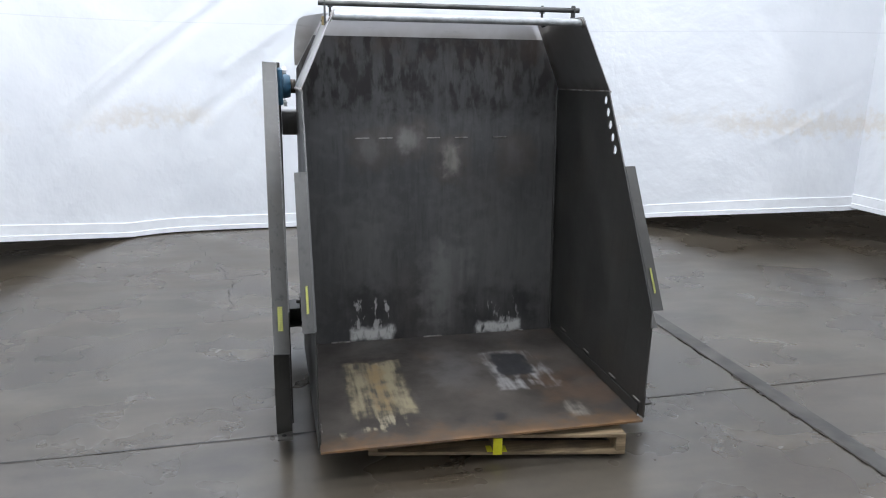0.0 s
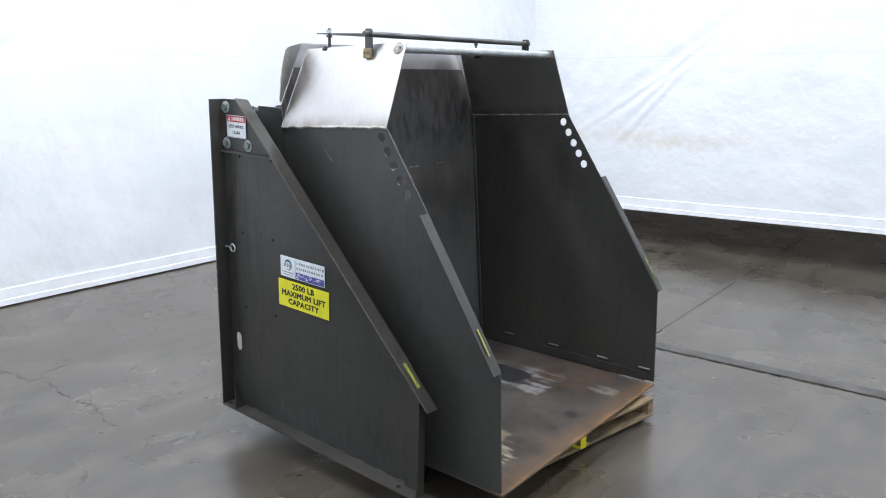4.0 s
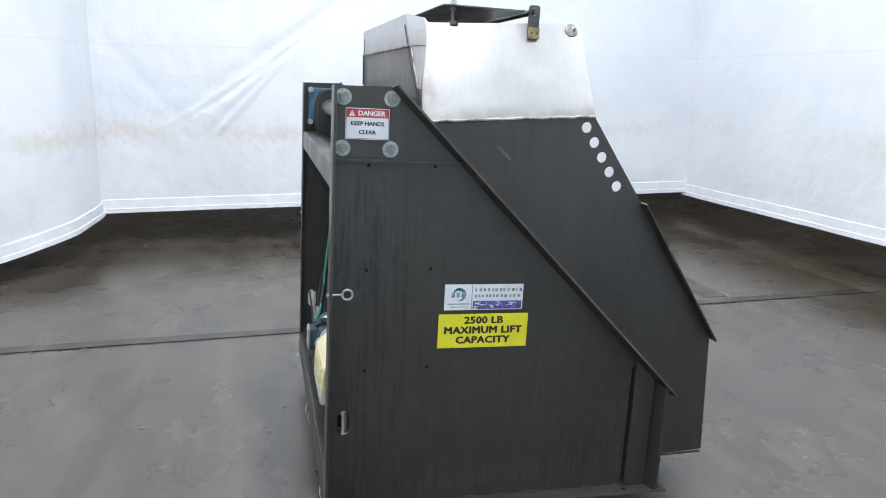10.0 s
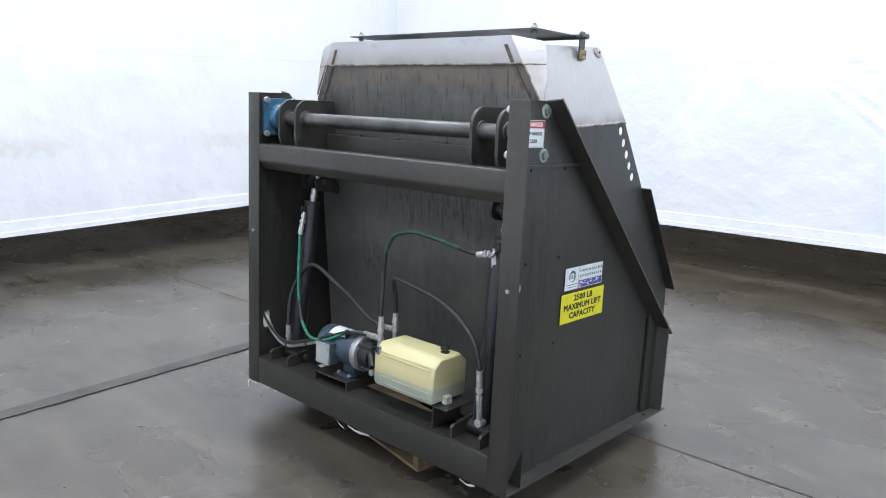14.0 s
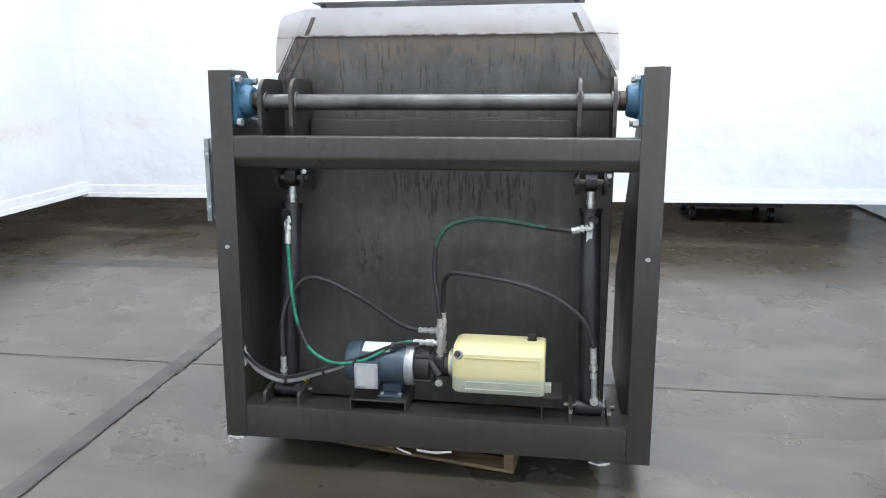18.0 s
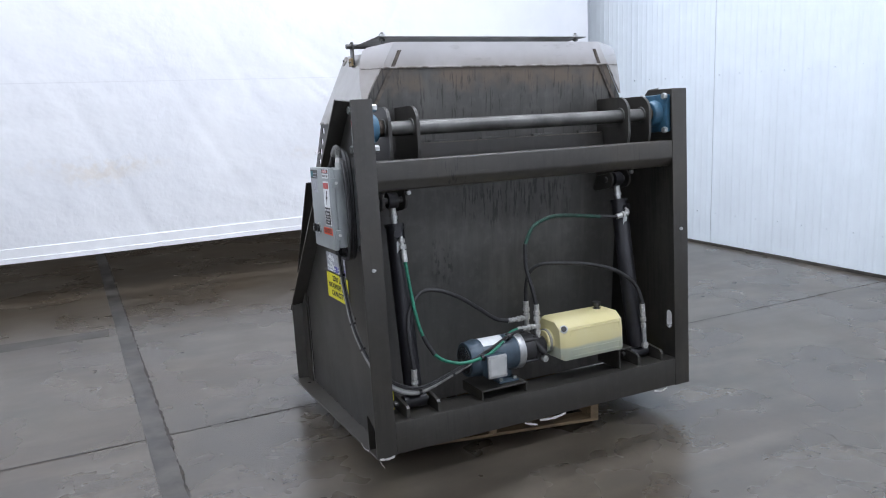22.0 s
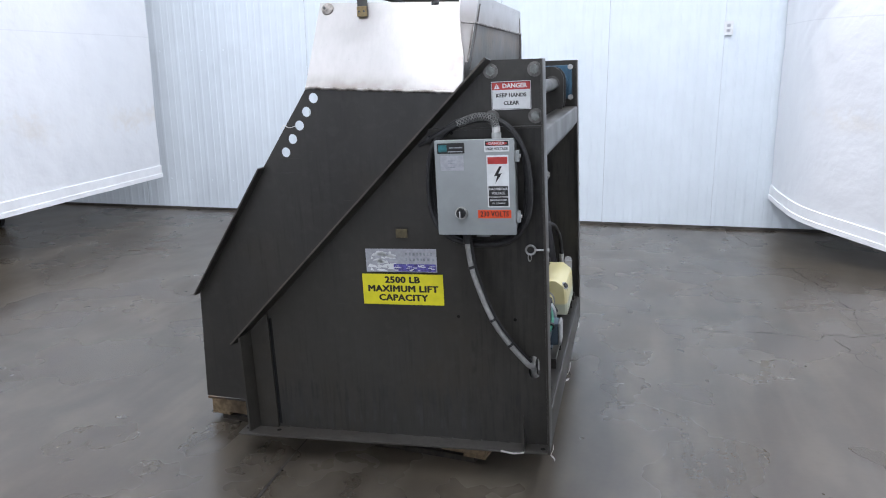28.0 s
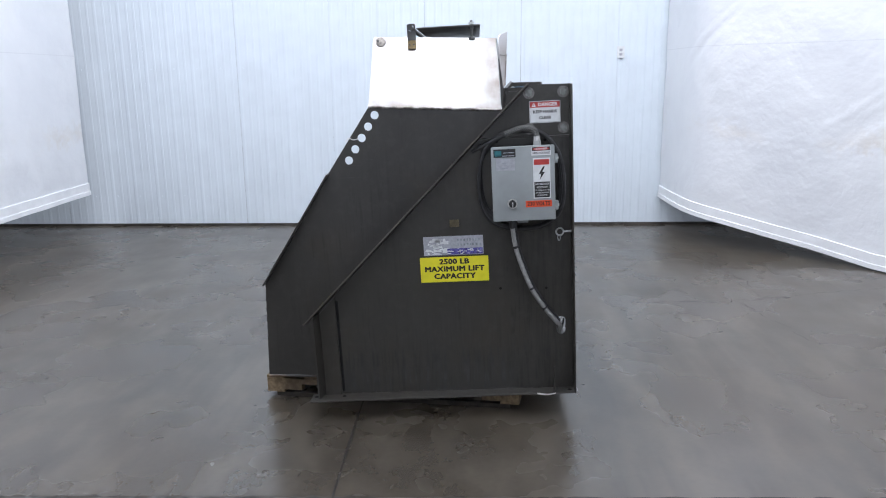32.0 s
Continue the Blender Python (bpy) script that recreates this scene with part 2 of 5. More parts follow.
WHITE_WALL = plain("white_panel_paint", (0.675, 0.74, 0.785), 0.42, 0.0, 0.03, 3)
DARK_WALL = plain("dark_wall_paint", (0.10, 0.10, 0.10), 0.8, 0.0, 0.2, 2)
CEILING = plain("ceiling_paint", (0.30, 0.305, 0.31), 0.8, 0.0, 0.05, 2)
HEM_WHITE = plain("hem_vinyl", (0.80, 0.81, 0.82), 0.4, 0.0, 0.04, 8)
SEAL_DARK = plain("joint_filler", (0.052, 0.0475, 0.041), 0.4, 0.0, 0.45, 6)
STRIP_EDGE = plain("crumbled_joint_edge", (0.026, 0.020, 0.014), 0.6, 0.0, 0.6, 30)
BAND = plain("floor_repair_band", (0.056, 0.050, 0.042), 0.36, 0.0, 0.35, 5)
CRACK_DARK = plain("crack_dirt", (0.024, 0.021, 0.018), 0.4, 0.0, 0.3, 20, 0)
SCORCH = plain("scorched_metal", (0.10, 0.085, 0.07), 0.55, 0.3, 0.4, 30)
PAPER_SCRAP = plain("white_paper_scrap", (0.74, 0.73, 0.70), 0.7, 0.0, 0.08, 40)


def make_stainless():
    s = Shade("stainless_sheet", (0.5, 0.5, 0.49), 0.38, 1.0)
    n = s.noise(2.2, 5)
    c = s.mix(s.ramp(n, 0.3, 0.7), (0.45, 0.442, 0.43), (0.51, 0.50, 0.485))
    c = s.mix(s.ramp(s.noise(5.2, 5), 0.55, 0.8, 0, 0.22), c, (0.33, 0.315, 0.29))
    brushed = s.noise(1.0, 3, (60, 60, 2.5))
    c = s.mix(s.ramp(brushed, 0.35, 0.75, 0, 0.3), c, (0.40, 0.39, 0.375))
    scr = s.math("MULTIPLY", s.ramp(s.noise(1.0, 3, (8, 120, 90), turn=(0, 12, 30)), 0.68, 0.73), s.ramp(s.noise(3, 2), 0.5, 0.65, 0, 0.4))
    c = s.mix(scr, c, (0.34, 0.33, 0.32))
    # heat tint along the welded foot and the rear edge of the sheet
    tint = s.math("MAXIMUM", s.ramp(s.math("ADD", s.axis(2), s.math("MULTIPLY", s.axis(1), 0.07)), 1.41, 1.335), s.ramp(s.axis(1), -0.43, -0.33))
    c = s.mix(s.math("MULTIPLY", tint, s.ramp(s.noise(9, 5), 0.25, 0.7, 0.15, 0.8)), c, (0.24, 0.205, 0.17))
    return s.color(c).rough(s.ramp(s.noise(9, 4), 0.3, 0.7, 0.32, 0.42)).bump(s.noise(2.6, 2), 0.05, 0.02).m


def make_weld():
    s = Shade("weld_bead", (0.45, 0.44, 0.42), 0.5, 0.8)
    c = s.mix(s.ramp(s.noise(22, 3), 0.35, 0.65), (0.17, 0.15, 0.13), (0.40, 0.38, 0.36))
    return s.color(c).bump(s.noise(60, 2), 0.4, 0.004).m


def make_bucket_back(inside):
    # inside: scorched mottled top, burnished spots, scuffs near the floor, reflections painted low down; outside: heat
    # band under the seam and drips
    s = Shade("bucket_back_inside" if inside else "bucket_back_outside", rough=0.4)
    broad = s.noise(2.0, 5, (1.3, 1, 0.8), 0.5)
    lo, hi = ((0.036, 0.0355, 0.0345), (0.062, 0.0605, 0.0575)) if inside else ((0.050, 0.049, 0.045), (0.082, 0.080, 0.074))
    c = s.mix(s.ramp(broad, 0.3, 0.75), lo, hi)
    fine = s.noise(1.0, 4, (18, 18, 0.9))
    c = s.mix(s.ramp(fine, 0.45, 0.8, 0, 0.45), c, tuple(v * 1.5 for v in hi))
    c = s.mix(s.ramp(s.noise(1.0, 2, (52, 52, 4), 0.6), 0.5, 0.68, 0, 0.45 if inside else 0.2), c, tuple(v * 0.6 for v in lo))
    c = s.mix(s.ramp(s.noise(20, 3, rough=0.6), 0.45, 0.75, 0, 0.35), c, tuple(v * 1.4 for v in hi))
    if inside:
        blot = s.math("MULTIPLY", s.patch(2, 1.28, 1.68, 0.12), s.ramp(s.noise(1.0, 6, (22, 22, 7)), 0.40, 0.56))
        c = s.mix(s.math("MULTIPLY", blot, 0.95), c, (0.013, 0.010, 0.009))
        c = s.mix(s.math("MULTIPLY", s.patch(2, 1.50, 1.66, 0.05), s.ramp(s.noise(8, 5), 0.4, 0.7, 0.0, 0.7)), c, (0.050, 0.034, 0.025))
        c = s.mix(s.ramp(s.noise(1.3, 4, turn=(0, 0, 33)), 0.45, 0.7, 0, 0.5), c, (0.050, 0.042, 0.035))
        # paler lower third: light reflected off the floor, painted into the colour
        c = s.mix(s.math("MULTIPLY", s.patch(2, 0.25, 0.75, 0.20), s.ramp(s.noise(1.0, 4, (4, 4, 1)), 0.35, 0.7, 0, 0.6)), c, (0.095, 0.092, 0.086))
        for x0, x1, z0, z1, tint, k in ((-0.38, -0.28, 1.00, 1.11, (0.13, 0.125, 0.115), 0.6), (-0.18, -0.07, 1.05, 1.16, (0.20, 0.19, 0.175), 0.75), (0.06, 0.145, 0.93, 1.08, (0.24, 0.22, 0.19), 0.8),
                                        (0.40, 0.52, 0.95, 1.08, (0.09, 0.085, 0.08), 0.6)):
            c = s.mix(s.math("MULTIPLY", s.patch(2, z0 - 0.04, z1 + 0.04, 0.045, 0, x0 - 0.05, x1 + 0.05), 0.5), c, (0.062, 0.048, 0.036))
            w = s.math("MULTIPLY", s.patch(2, z0, z1, 0.03, 0, x0, x1), s.ramp(s.noise(1.0, 5, (14, 14, 4)), 0.25, 0.65))
            c = s.mix(s.math("MULTIPLY", w, k), c, tint)
        # pale upright glow in the middle: a reflection put into the colour
        painted_glow = s.math("MULTIPLY", s.patch(2, 0.13, 0.55, 0.10, 0, -0.05, 0.20), s.ramp(s.noise(1.0, 3, (10, 10, 1.2)), 0.3, 0.7))
        c = s.mix(s.math("MULTIPLY", painted_glow, 0.6), c, (0.16, 0.155, 0.145))
        stain = s.math("MULTIPLY", s.math("MAXIMUM", s.patch(2, 0.05, 0.33, 0.05, 0, -0.52, -0.10), s.patch(2, 0.05, 0.30, 0.05, 0, 0.16, 0.58)), s.ramp(s.noise(1.0, 5, (9, 9, 3)), 0.3, 0.6))
        c = s.mix(s.math("MULTIPLY", stain, 0.9), c, (0.016, 0.015, 0.015))
        for x0, x1, z0, z1, a, b, k in ((-0.44, -0.215, 0.05, 0.26, 0.54, 0.62, 0.7), (0.25, 0.49, 0.08, 0.24, 0.56, 0.64, 0.6), (-0.44, -0.215, 0.045, 0.115, 0.28, 0.5, 0.95), (0.25, 0.50, 0.045, 0.10, 0.28, 0.5, 0.95)):
            w = s.math("MULTIPLY", s.patch(2, z0, z1, 0.018, 0, x0, x1), s.ramp(s.noise(1.0, 5, (30, 30, 12)), a, b))
            c = s.mix(s.math("MULTIPLY", w, k), c, (0.46, 0.45, 0.42))
    else:
        band = s.math("MULTIPLY", s.patch(2, 1.52, 1.66, 0.03), s.ramp(s.noise(9, 5), 0.2, 0.6))
        c = s.mix(s.math("MULTIPLY", band, 0.75), c, (0.13, 0.095, 0.065))
        drip = s.math("MULTIPLY", s.patch(2, 1.20, 1.58, 0.10), s.ramp(s.noise(1.0, 3, (85, 85, 2.4)), 0.58, 0.64))
        c = s.mix(s.math("MULTIPLY", drip, 0.75), c, (0.022, 0.020, 0.018))
        drip = s.math("MULTIPLY", s.patch(2, 0.90, 1.09, 0.07, 0, -0.38, 0.22), s.ramp(s.noise(1.0, 3, (70, 70, 6.5), turn=(0, 4, 0)), 0.52, 0.57))
        c = s.mix(s.math("MULTIPLY", drip, 0.9), c, (0.012, 0.012, 0.012))
        drip = s.math("MULTIPLY", s.patch(2, 0.62, 0.80, 0.05, 0, 0.27, 0.36), s.ramp(s.noise(1.0, 3, (60, 60, 16), turn=(0, 9, 0)), 0.53, 0.58))
        c = s.mix(s.math("MULTIPLY", drip, 0.9), c, (0.012, 0.012, 0.012))
    s.b.inputs["Specular IOR Level"].default_value = 0.55
    r = s.ramp(broad, 0.3, 0.7, 0.36, 0.48)
    if inside:
        r = s.math("ADD", r, s.math("MULTIPLY", blot, 0.28))
    return s.color(c).rough(r).bump(s.noise(4, 2), 0.10, 0.012).m


def make_hood_back():
    # stainless with a brown heat haze near the seam
    s = Shade("hood_back_sheet", (0.5, 0.5, 0.49), 0.4, 1.0)
    c = s.mix(s.ramp(s.noise(2.2, 4), 0.3, 0.7), (0.55, 0.54, 0.535), (0.66, 0.65, 0.65))
    haze = s.math("MULTIPLY", s.ramp(s.axis(2), 1.70, 1.60), s.ramp(s.noise(6, 5), 0.2, 0.7, 0.3, 1.0))
    c = s.mix(s.math("MULTIPLY", haze, 0.65), c, (0.28, 0.235, 0.19))
    c = s.mix(s.ramp(s.noise(1.0, 5, (9, 9, 30)), 0.58, 0.74, 0, 0.35), c, (0.34, 0.325, 0.31))
    return s.color(c).rough(s.ramp(s.noise(7, 4), 0.3, 0.7, 0.36, 0.48)).bump(s.noise(4, 3), 0.08, 0.02).m


def make_bucket_floor():
    s = Shade("bucket_floor_steel", rough=0.35)
    cloud = s.noise(3.2, 6)
    c = s.mix(s.ramp(cloud, 0.3, 0.72), (0.044, 0.038, 0.033), (0.085, 0.074, 0.063))
    n = s.noise(9, 6)
    streak = s.noise(1.0, 5, (30, 3, 10), turn=(0, 0, -14))
    side_rust = s.math("MULTIPLY", s.patch(0, 0.34, 0.70, 0.08, 1, -1.6, -0.85), s.ramp(s.noise(5, 5), 0.4, 0.65))
    c = s.mix(s.math("MULTIPLY", side_rust, 0.6), c, (0.105, 0.066, 0.042))
    c = s.mix(s.ramp(s.noise(4.0, 5, turn=(0, 0, 30)), 0.55, 0.75, 0, 0.45), c, (0.12, 0.078, 0.048))
    for x0, x1, y0, y1, tint, a, b, k in ((-0.56, -0.30, -0.95, -0.68, (0.028, 0.024, 0.022), 0.35, 0.6, 0.7), (-0.52, -0.25, -1.30, -0.73, (0.31, 0.265, 0.165), 0.38, 0.60, 0.8),
                                         (-0.42, -0.34, -1.25, -0.75, (0.24, 0.15, 0.06), 0.42, 0.60, 0.6), (-0.50, -0.32, -1.42, -1.30, (0.33, 0.29, 0.20), 0.48, 0.56, 0.8),
                                         (0.18, 0.47, -1.16, -0.72, (0.30, 0.29, 0.28), 0.42, 0.60, 0.8), (0.22, 0.40, -1.00, -0.74, (0.028, 0.028, 0.030), 0.30, 0.42, 0.95),
                                         (0.40, 0.49, -1.46, -1.30, (0.30, 0.27, 0.22), 0.46, 0.64, 0.6), (-0.62, -0.585, -1.46, -1.41, (0.34, 0.31, 0.22), 0.44, 0.52, 0.9),
                                         (0.07, 0.115, -1.43, -1.37, (0.024, 0.024, 0.026), 0.25, 0.4, 0.85), (-0.10, -0.06, -1.42, -1.38, (0.028, 0.026, 0.026), 0.3, 0.45, 0.7)):
        w = s.math("MULTIPLY", s.patch(0, x0, x1, 0.018, 1, y0, y1), s.ramp(s.math("ADD", s.math("MULTIPLY", streak, 0.5), s.math("MULTIPLY", n, 0.5)), a, b))
        c = s.mix(s.math("MULTIPLY", w, k), c, tint)
    # pale centre patch: the floor's soft reflection painted as colour
    c = s.mix(s.math("MULTIPLY", s.patch(0, -0.10, 0.12, 0.08, 1, -1.05, -0.65), 0.35), c, (0.16, 0.155, 0.15))
    rust = s.math("MULTIPLY", s.patch(1, -1.60, -1.46, 0.06), s.ramp(n, 0.3, 0.65, 0.3, 0.9))
    c = s.mix(rust, c, (0.115, 0.070, 0.038))
    lip = s.math("MULTIPLY", s.patch(1, -1.60, -1.535, 0.012), s.ramp(n, 0.35, 0.6, 0.3, 0.9))
    c = s.mix(lip, c, (0.20, 0.11, 0.05))
    return s.color(c).rough(s.ramp(n, 0.3, 0.7, 0.30, 0.46)).bump(s.noise(50, 5), 0.08, 0.004).m


def make_concrete():
    s = Shade("polished_concrete", rough=0.3)
    big = s.noise(0.30, 3, rough=0.45)
    mid = s.noise(1.1, 3, rough=0.45)
    c = s.mix(s.ramp(big, 0.3, 0.7), (0.0442, 0.0375, 0.0286), (0.0614, 0.0525, 0.0407))
    c = s.mix(s.ramp(mid, 0.42, 0.75, 0, 0.5), c, (0.0826, 0.0720, 0.0566))
    c = s.mix(s.ramp(s.noise(0.8, 4, (1, 1.8, 1), 0.47), 0.42, 0.72, 0, 0.6), c, (0.0342, 0.0274, 0.0195))
    # soft tan smears and dark scuffs
    c = s.mix(s.ramp(s.noise(2.1, 3, (1, 1.6, 1), 0.42), 0.42, 0.85, 0, 0.55), c, (0.1156, 0.0991, 0.0743))
    c = s.mix(s.ramp(s.noise(2.4, 3, (1, 1.6, 1), 0.42, (0, 0, 40)), 0.44, 0.76, 0, 0.6), c, (0.0307, 0.0242, 0.0171))
    c = s.mix(s.ramp(s.noise(7, 2, (1, 1.2, 1), 0.4), 0.35, 0.9, 0, 0.25), c, (0.1086, 0.0932, 0.0708))
    c = s.mix(s.ramp(s.noise(3.0, 2, (1, 2.4, 1), 0.4, (0, 0, 35)), 0.42, 0.85, 0, 0.35), c, (0.1400, 0.1210, 0.0930))
    # the floor outside the swept bay is browner and dirtier
    bay = s.patch(1, 0.56, 5.14, 0.025)
    dirt = s.ramp(s.noise(1.9, 3, rough=0.45), 0.3, 0.7, 0.3, 0.8)
    c = s.mix(s.math("MULTIPLY", s.math("SUBTRACT", 1.0, bay), dirt), c, (0.0590, 0.0442, 0.0277))
    # scuffed chalky ground on the open side of the joint, stained by splashes
    chalk = s.math("MULTIPLY", s.ramp(s.axis(0), 2.52, 2.75), s.ramp(s.noise(1.6, 3, rough=0.45), 0.38, 0.72))
    c = s.mix(s.math("MULTIPLY", chalk, 0.45), c, (0.1239, 0.1062, 0.0802))
    c = s.mix(s.ramp(s.noise(0.75, 3, (1, 1.5, 1), 0.45, (0, 0, 62)), 0.46, 0.68, 0, 0.55), c, (0.0560, 0.0400, 0.0235))
    c = s.mix(s.ramp(s.noise(1.7, 3, (1, 2.2, 1), 0.45, (0, 0, 28)), 0.48, 0.78, 0, 0.45), c, (0.1400, 0.1200, 0.0900))
    # long drag marks
    for turn, at in (((0, 0, 24), 0.6), ((0, 0, -17), 0.5), ((0, 0, 71), 0.7)):
        w = s.math("MULTIPLY", s.ramp(s.noise(1.0, 2, (0.6, 11, 1), 0.45, turn), 0.45, 0.80), s.ramp(s.noise(at, 2, turn=turn), 0.42, 0.66, 0, 0.35))
        c = s.mix(w, c, (0.1239, 0.1062, 0.0814))
    c = s.mix(s.ramp(s.noise(34, 2, (1, 1.3, 1), 0.4), 0.40, 0.9, 0, 0.16), c, (0.1062, 0.0909, 0.0696))
    c = s.mix(s.ramp(s.noise(26, 2, (1.4, 1, 1), 0.4, (0, 0, 63)), 0.42, 0.9, 0, 0.18), c, (0.0271, 0.0218, 0.0159))
    c = s.mix(s.math("MULTIPLY", s.dots(0.31, 0.0055, 0.16), 0.6), c, (0.2407, 0.2128, 0.1697))
    c = s.mix(s.math("MULTIPLY", s.dots(0.27, 0.0075, 0.20), 0.7), c, (0.0177, 0.0153, 0.0124))
    s.b.inputs["Specular IOR Level"].default_value = 0.85
    # the seal is worn in clouds: dull and shiny lie side by side
    r = s.math("ADD", s.ramp(mid, 0.3, 0.7, 0.235, 0.29), s.ramp(s.noise(2.6, 3, rough=0.5), 0.35, 0.75, 0.0, 0.06))
    return s.color(c).rough(r).m


def make_vinyl():
    s = Shade("white_vinyl", rough=0.36)
    n = s.noise(1.2, 4)
    c = s.mix(s.ramp(n, 0.3, 0.7), (0.70, 0.715, 0.735), (0.76, 0.772, 0.785))
    smear = s.math("MULTIPLY", s.patch(2, 1.03, 1.17, 0.09), s.ramp(s.noise(0.7, 4, (1, 1, 2)), 0.42, 0.65))
    c = s.mix(s.math("MULTIPLY", smear, 0.65), c, (0.64, 0.58, 0.49))
    seam = s.math("MULTIPLY", s.ramp(s.axis(2), 1.900, 1.903), s.ramp(s.axis(2), 1.911, 1.908))
    c = s.mix(s.math("MULTIPLY", seam, 0.5), c, (0.60, 0.61, 0.63))
    wr = s.math("ADD", s.noise(3.2, 3, (1, 1, 1.3), turn=(20, 20, 20)), s.math("MULTIPLY", s.noise(11, 3), 0.22))
    crinkle = s.math("MULTIPLY", s.math("ABSOLUTE", s.math("SUBTRACT", s.noise(9, 3, (1, 1, 0.7), 0.5, (0, 35, 25)), 0.5)), s.ramp(s.noise(0.9, 2), 0.42, 0.62))
    wr = s.math("ADD", wr, s.math("MULTIPLY", crinkle, 0.55))
    return s.color(c).bump(wr, 0.24, 0.05).m


def make_wood():
    s = Shade("pallet_wood", rough=0.7)
    g = s.noise(1.0, 6, (3, 45, 45), turn=(0, 0, 11.6))
    c = s.mix(s.ramp(g, 0.3, 0.7), (0.15, 0.105, 0.055), (0.29, 0.21, 0.12))
    c = s.mix(s.ramp(s.noise(5, 4), 0.45, 0.7, 0, 0.7), c, (0.07, 0.05, 0.032))
    return s.color(c).bump(g, 0.25, 0.004).m


def make_tank():
    # translucent plastic: yellowed above, milky grey-green where the oil stands behind it
    s = Shade("tank_plastic", rough=0.35)
    oil = s.ramp(s.math("ADD", s.axis(2), s.ramp(s.noise(5), 0.2, 0.8, -0.006, 0.006)), 0.295, 0.312)
    c = s.mix(oil, (0.41, 0.44, 0.35), (0.62, 0.56, 0.29))
    c = s.mix(s.ramp(s.noise(8, 4), 0.4, 0.8, 0, 0.3), c, (0.66, 0.62, 0.42))
    s.b.inputs["Subsurface Weight"].default_value = 0.15
    s.b.inputs["Subsurface Radius"].default_value = (0.02, 0.02, 0.01)
    return s.color(c).m


STAINLESS, WELD, BUCKET_FLOOR, HOOD_BACK = make_stainless(), make_weld(), make_bucket_floor(), make_hood_back()
BUCKET_BACK, BUCKET_IN = make_bucket_back(False), make_bucket_back(True)
CONCRETE, VINYL, WOOD, TANK = make_concrete(), make_vinyl(), make_wood(), make_tank()


# ---- mesh helpers ----
def part(name, bm, material, parent=None, label="", smooth=False):
    me = bpy.data.meshes.new(name)
    bmesh.ops.recalc_face_normals(bm, faces=bm.faces)
    bm.to_mesh(me)
    bm.free()
    me.materials.append(material)
    if smooth:
        me.shade_smooth()
        me.set_sharp_from_angle(angle=radians(38))
    o = new(name, me)
    o.parent = parent
    if label:
        tagged(o, label)
    return o


def thing(name, label, category, m=None, group="", kind=""):
    o = new(name)
    o.matrix_world = m if m is not None else Matrix.Identity(4)
    return tagged(o, label, category, group, kind)


def box(x0, x1, y0, y1, z0, z1, bevel=0.0, bm=None, m=None):
    out = bm or bmesh.new()
    r = bmesh.ops.create_cube(out, size=1)
    v = r["verts"]
    bmesh.ops.scale(out, vec=(abs(x1 - x0), abs(y1 - y0), abs(z1 - z0)), verts=v)
    bmesh.ops.translate(out, vec=((x0 + x1) / 2, (y0 + y1) / 2, (z0 + z1) / 2), verts=v)
    if m is not None:
        bmesh.ops.transform(out, matrix=m, verts=v)
    if bevel:
        es = list({e for q in v for e in q.link_edges})
        bmesh.ops.bevel(out, geom=es, offset=bevel, segments=2, affect="EDGES", profile=0.6)
    return out


def rod(a, b, r, seg=16, bm=None, r2=None, bevel=0.0):
    out = bm or bmesh.new()
    a, b = Vector(a), Vector(b)
    d = b - a
    m = Matrix.Translation((a + b) / 2) @ d.to_track_quat("Z", "Y").to_matrix().to_4x4()
    q = bmesh.ops.create_cone(out, cap_ends=True, segments=seg, radius1=r, radius2=r if r2 is None else r2, depth=d.length, matrix=m)
    if bevel:
        es = [e for e in {e for v in q["verts"] for e in v.link_edges} if any(len(f.verts) > 4 for f in e.link_faces)]
        bmesh.ops.bevel(out, geom=es, offset=bevel, segments=2, affect="EDGES", profile=0.5)
    return out


def glide(points, n=8):
    """A smooth curve through the points."""
    p = [Vector(q) for q in points]
    p = [p[0] * 2 - p[1]] + p + [p[-1] * 2 - p[-2]]
    out = []
    for i in range(1, len(p) - 2):
        for k in range(n):
            t = k / n
            a, b, c, d = p[i - 1 : i + 3]
            out.append(0.5 * (2 * b + (c - a) * t + (2 * a - 5 * b + 4 * c - d) * t * t + (3 * b - a - 3 * c + d) * t**3))
    return out + [p[-2]]


def hose(points, r, seg=10, n=8, bm=None):
    out = bm or bmesh.new()
    pts = glide(points, n)
    rings, up = [], Vector((0.3, 0.5, 0.81))
    for i, p in enumerate(pts):
        d = (pts[min(i + 1, len(pts) - 1)] - pts[max(i - 1, 0)]).normalized()
        side = d.cross(up).normalized()
        up = side.cross(d).normalized()
        rings.append([out.verts.new(p + r * (math.cos(a) * side + math.sin(a) * up)) for a in [2 * math.pi * k / seg for k in range(seg)]])
    for q, w in zip(rings, rings[1:]):
        for k in range(seg):
            out.faces.new((q[k], q[(k + 1) % seg], w[(k + 1) % seg], w[k]))
    out.faces.new(rings[0][::-1])
    out.faces.new(rings[-1])
    return out


def ring_pts(cy, cz, r, seg=16, squeeze=1.0):
    return [(cy + r * math.cos(2 * math.pi * k / seg), cz + r * squeeze * math.sin(2 * math.pi * k / seg)) for k in range(seg)]


def slot_pts(cy, cz, w, h, seg=8):
    r = w / 2
    a = [(cy + r * math.cos(t), cz + h / 2 - r + r * math.sin(t)) for t in [math.pi * k / seg for k in range(seg + 1)]]
    b = [(cy + r * math.cos(t), cz - h / 2 + r + r * math.sin(t)) for t in [math.pi + math.pi * k / seg for k in range(seg + 1)]]
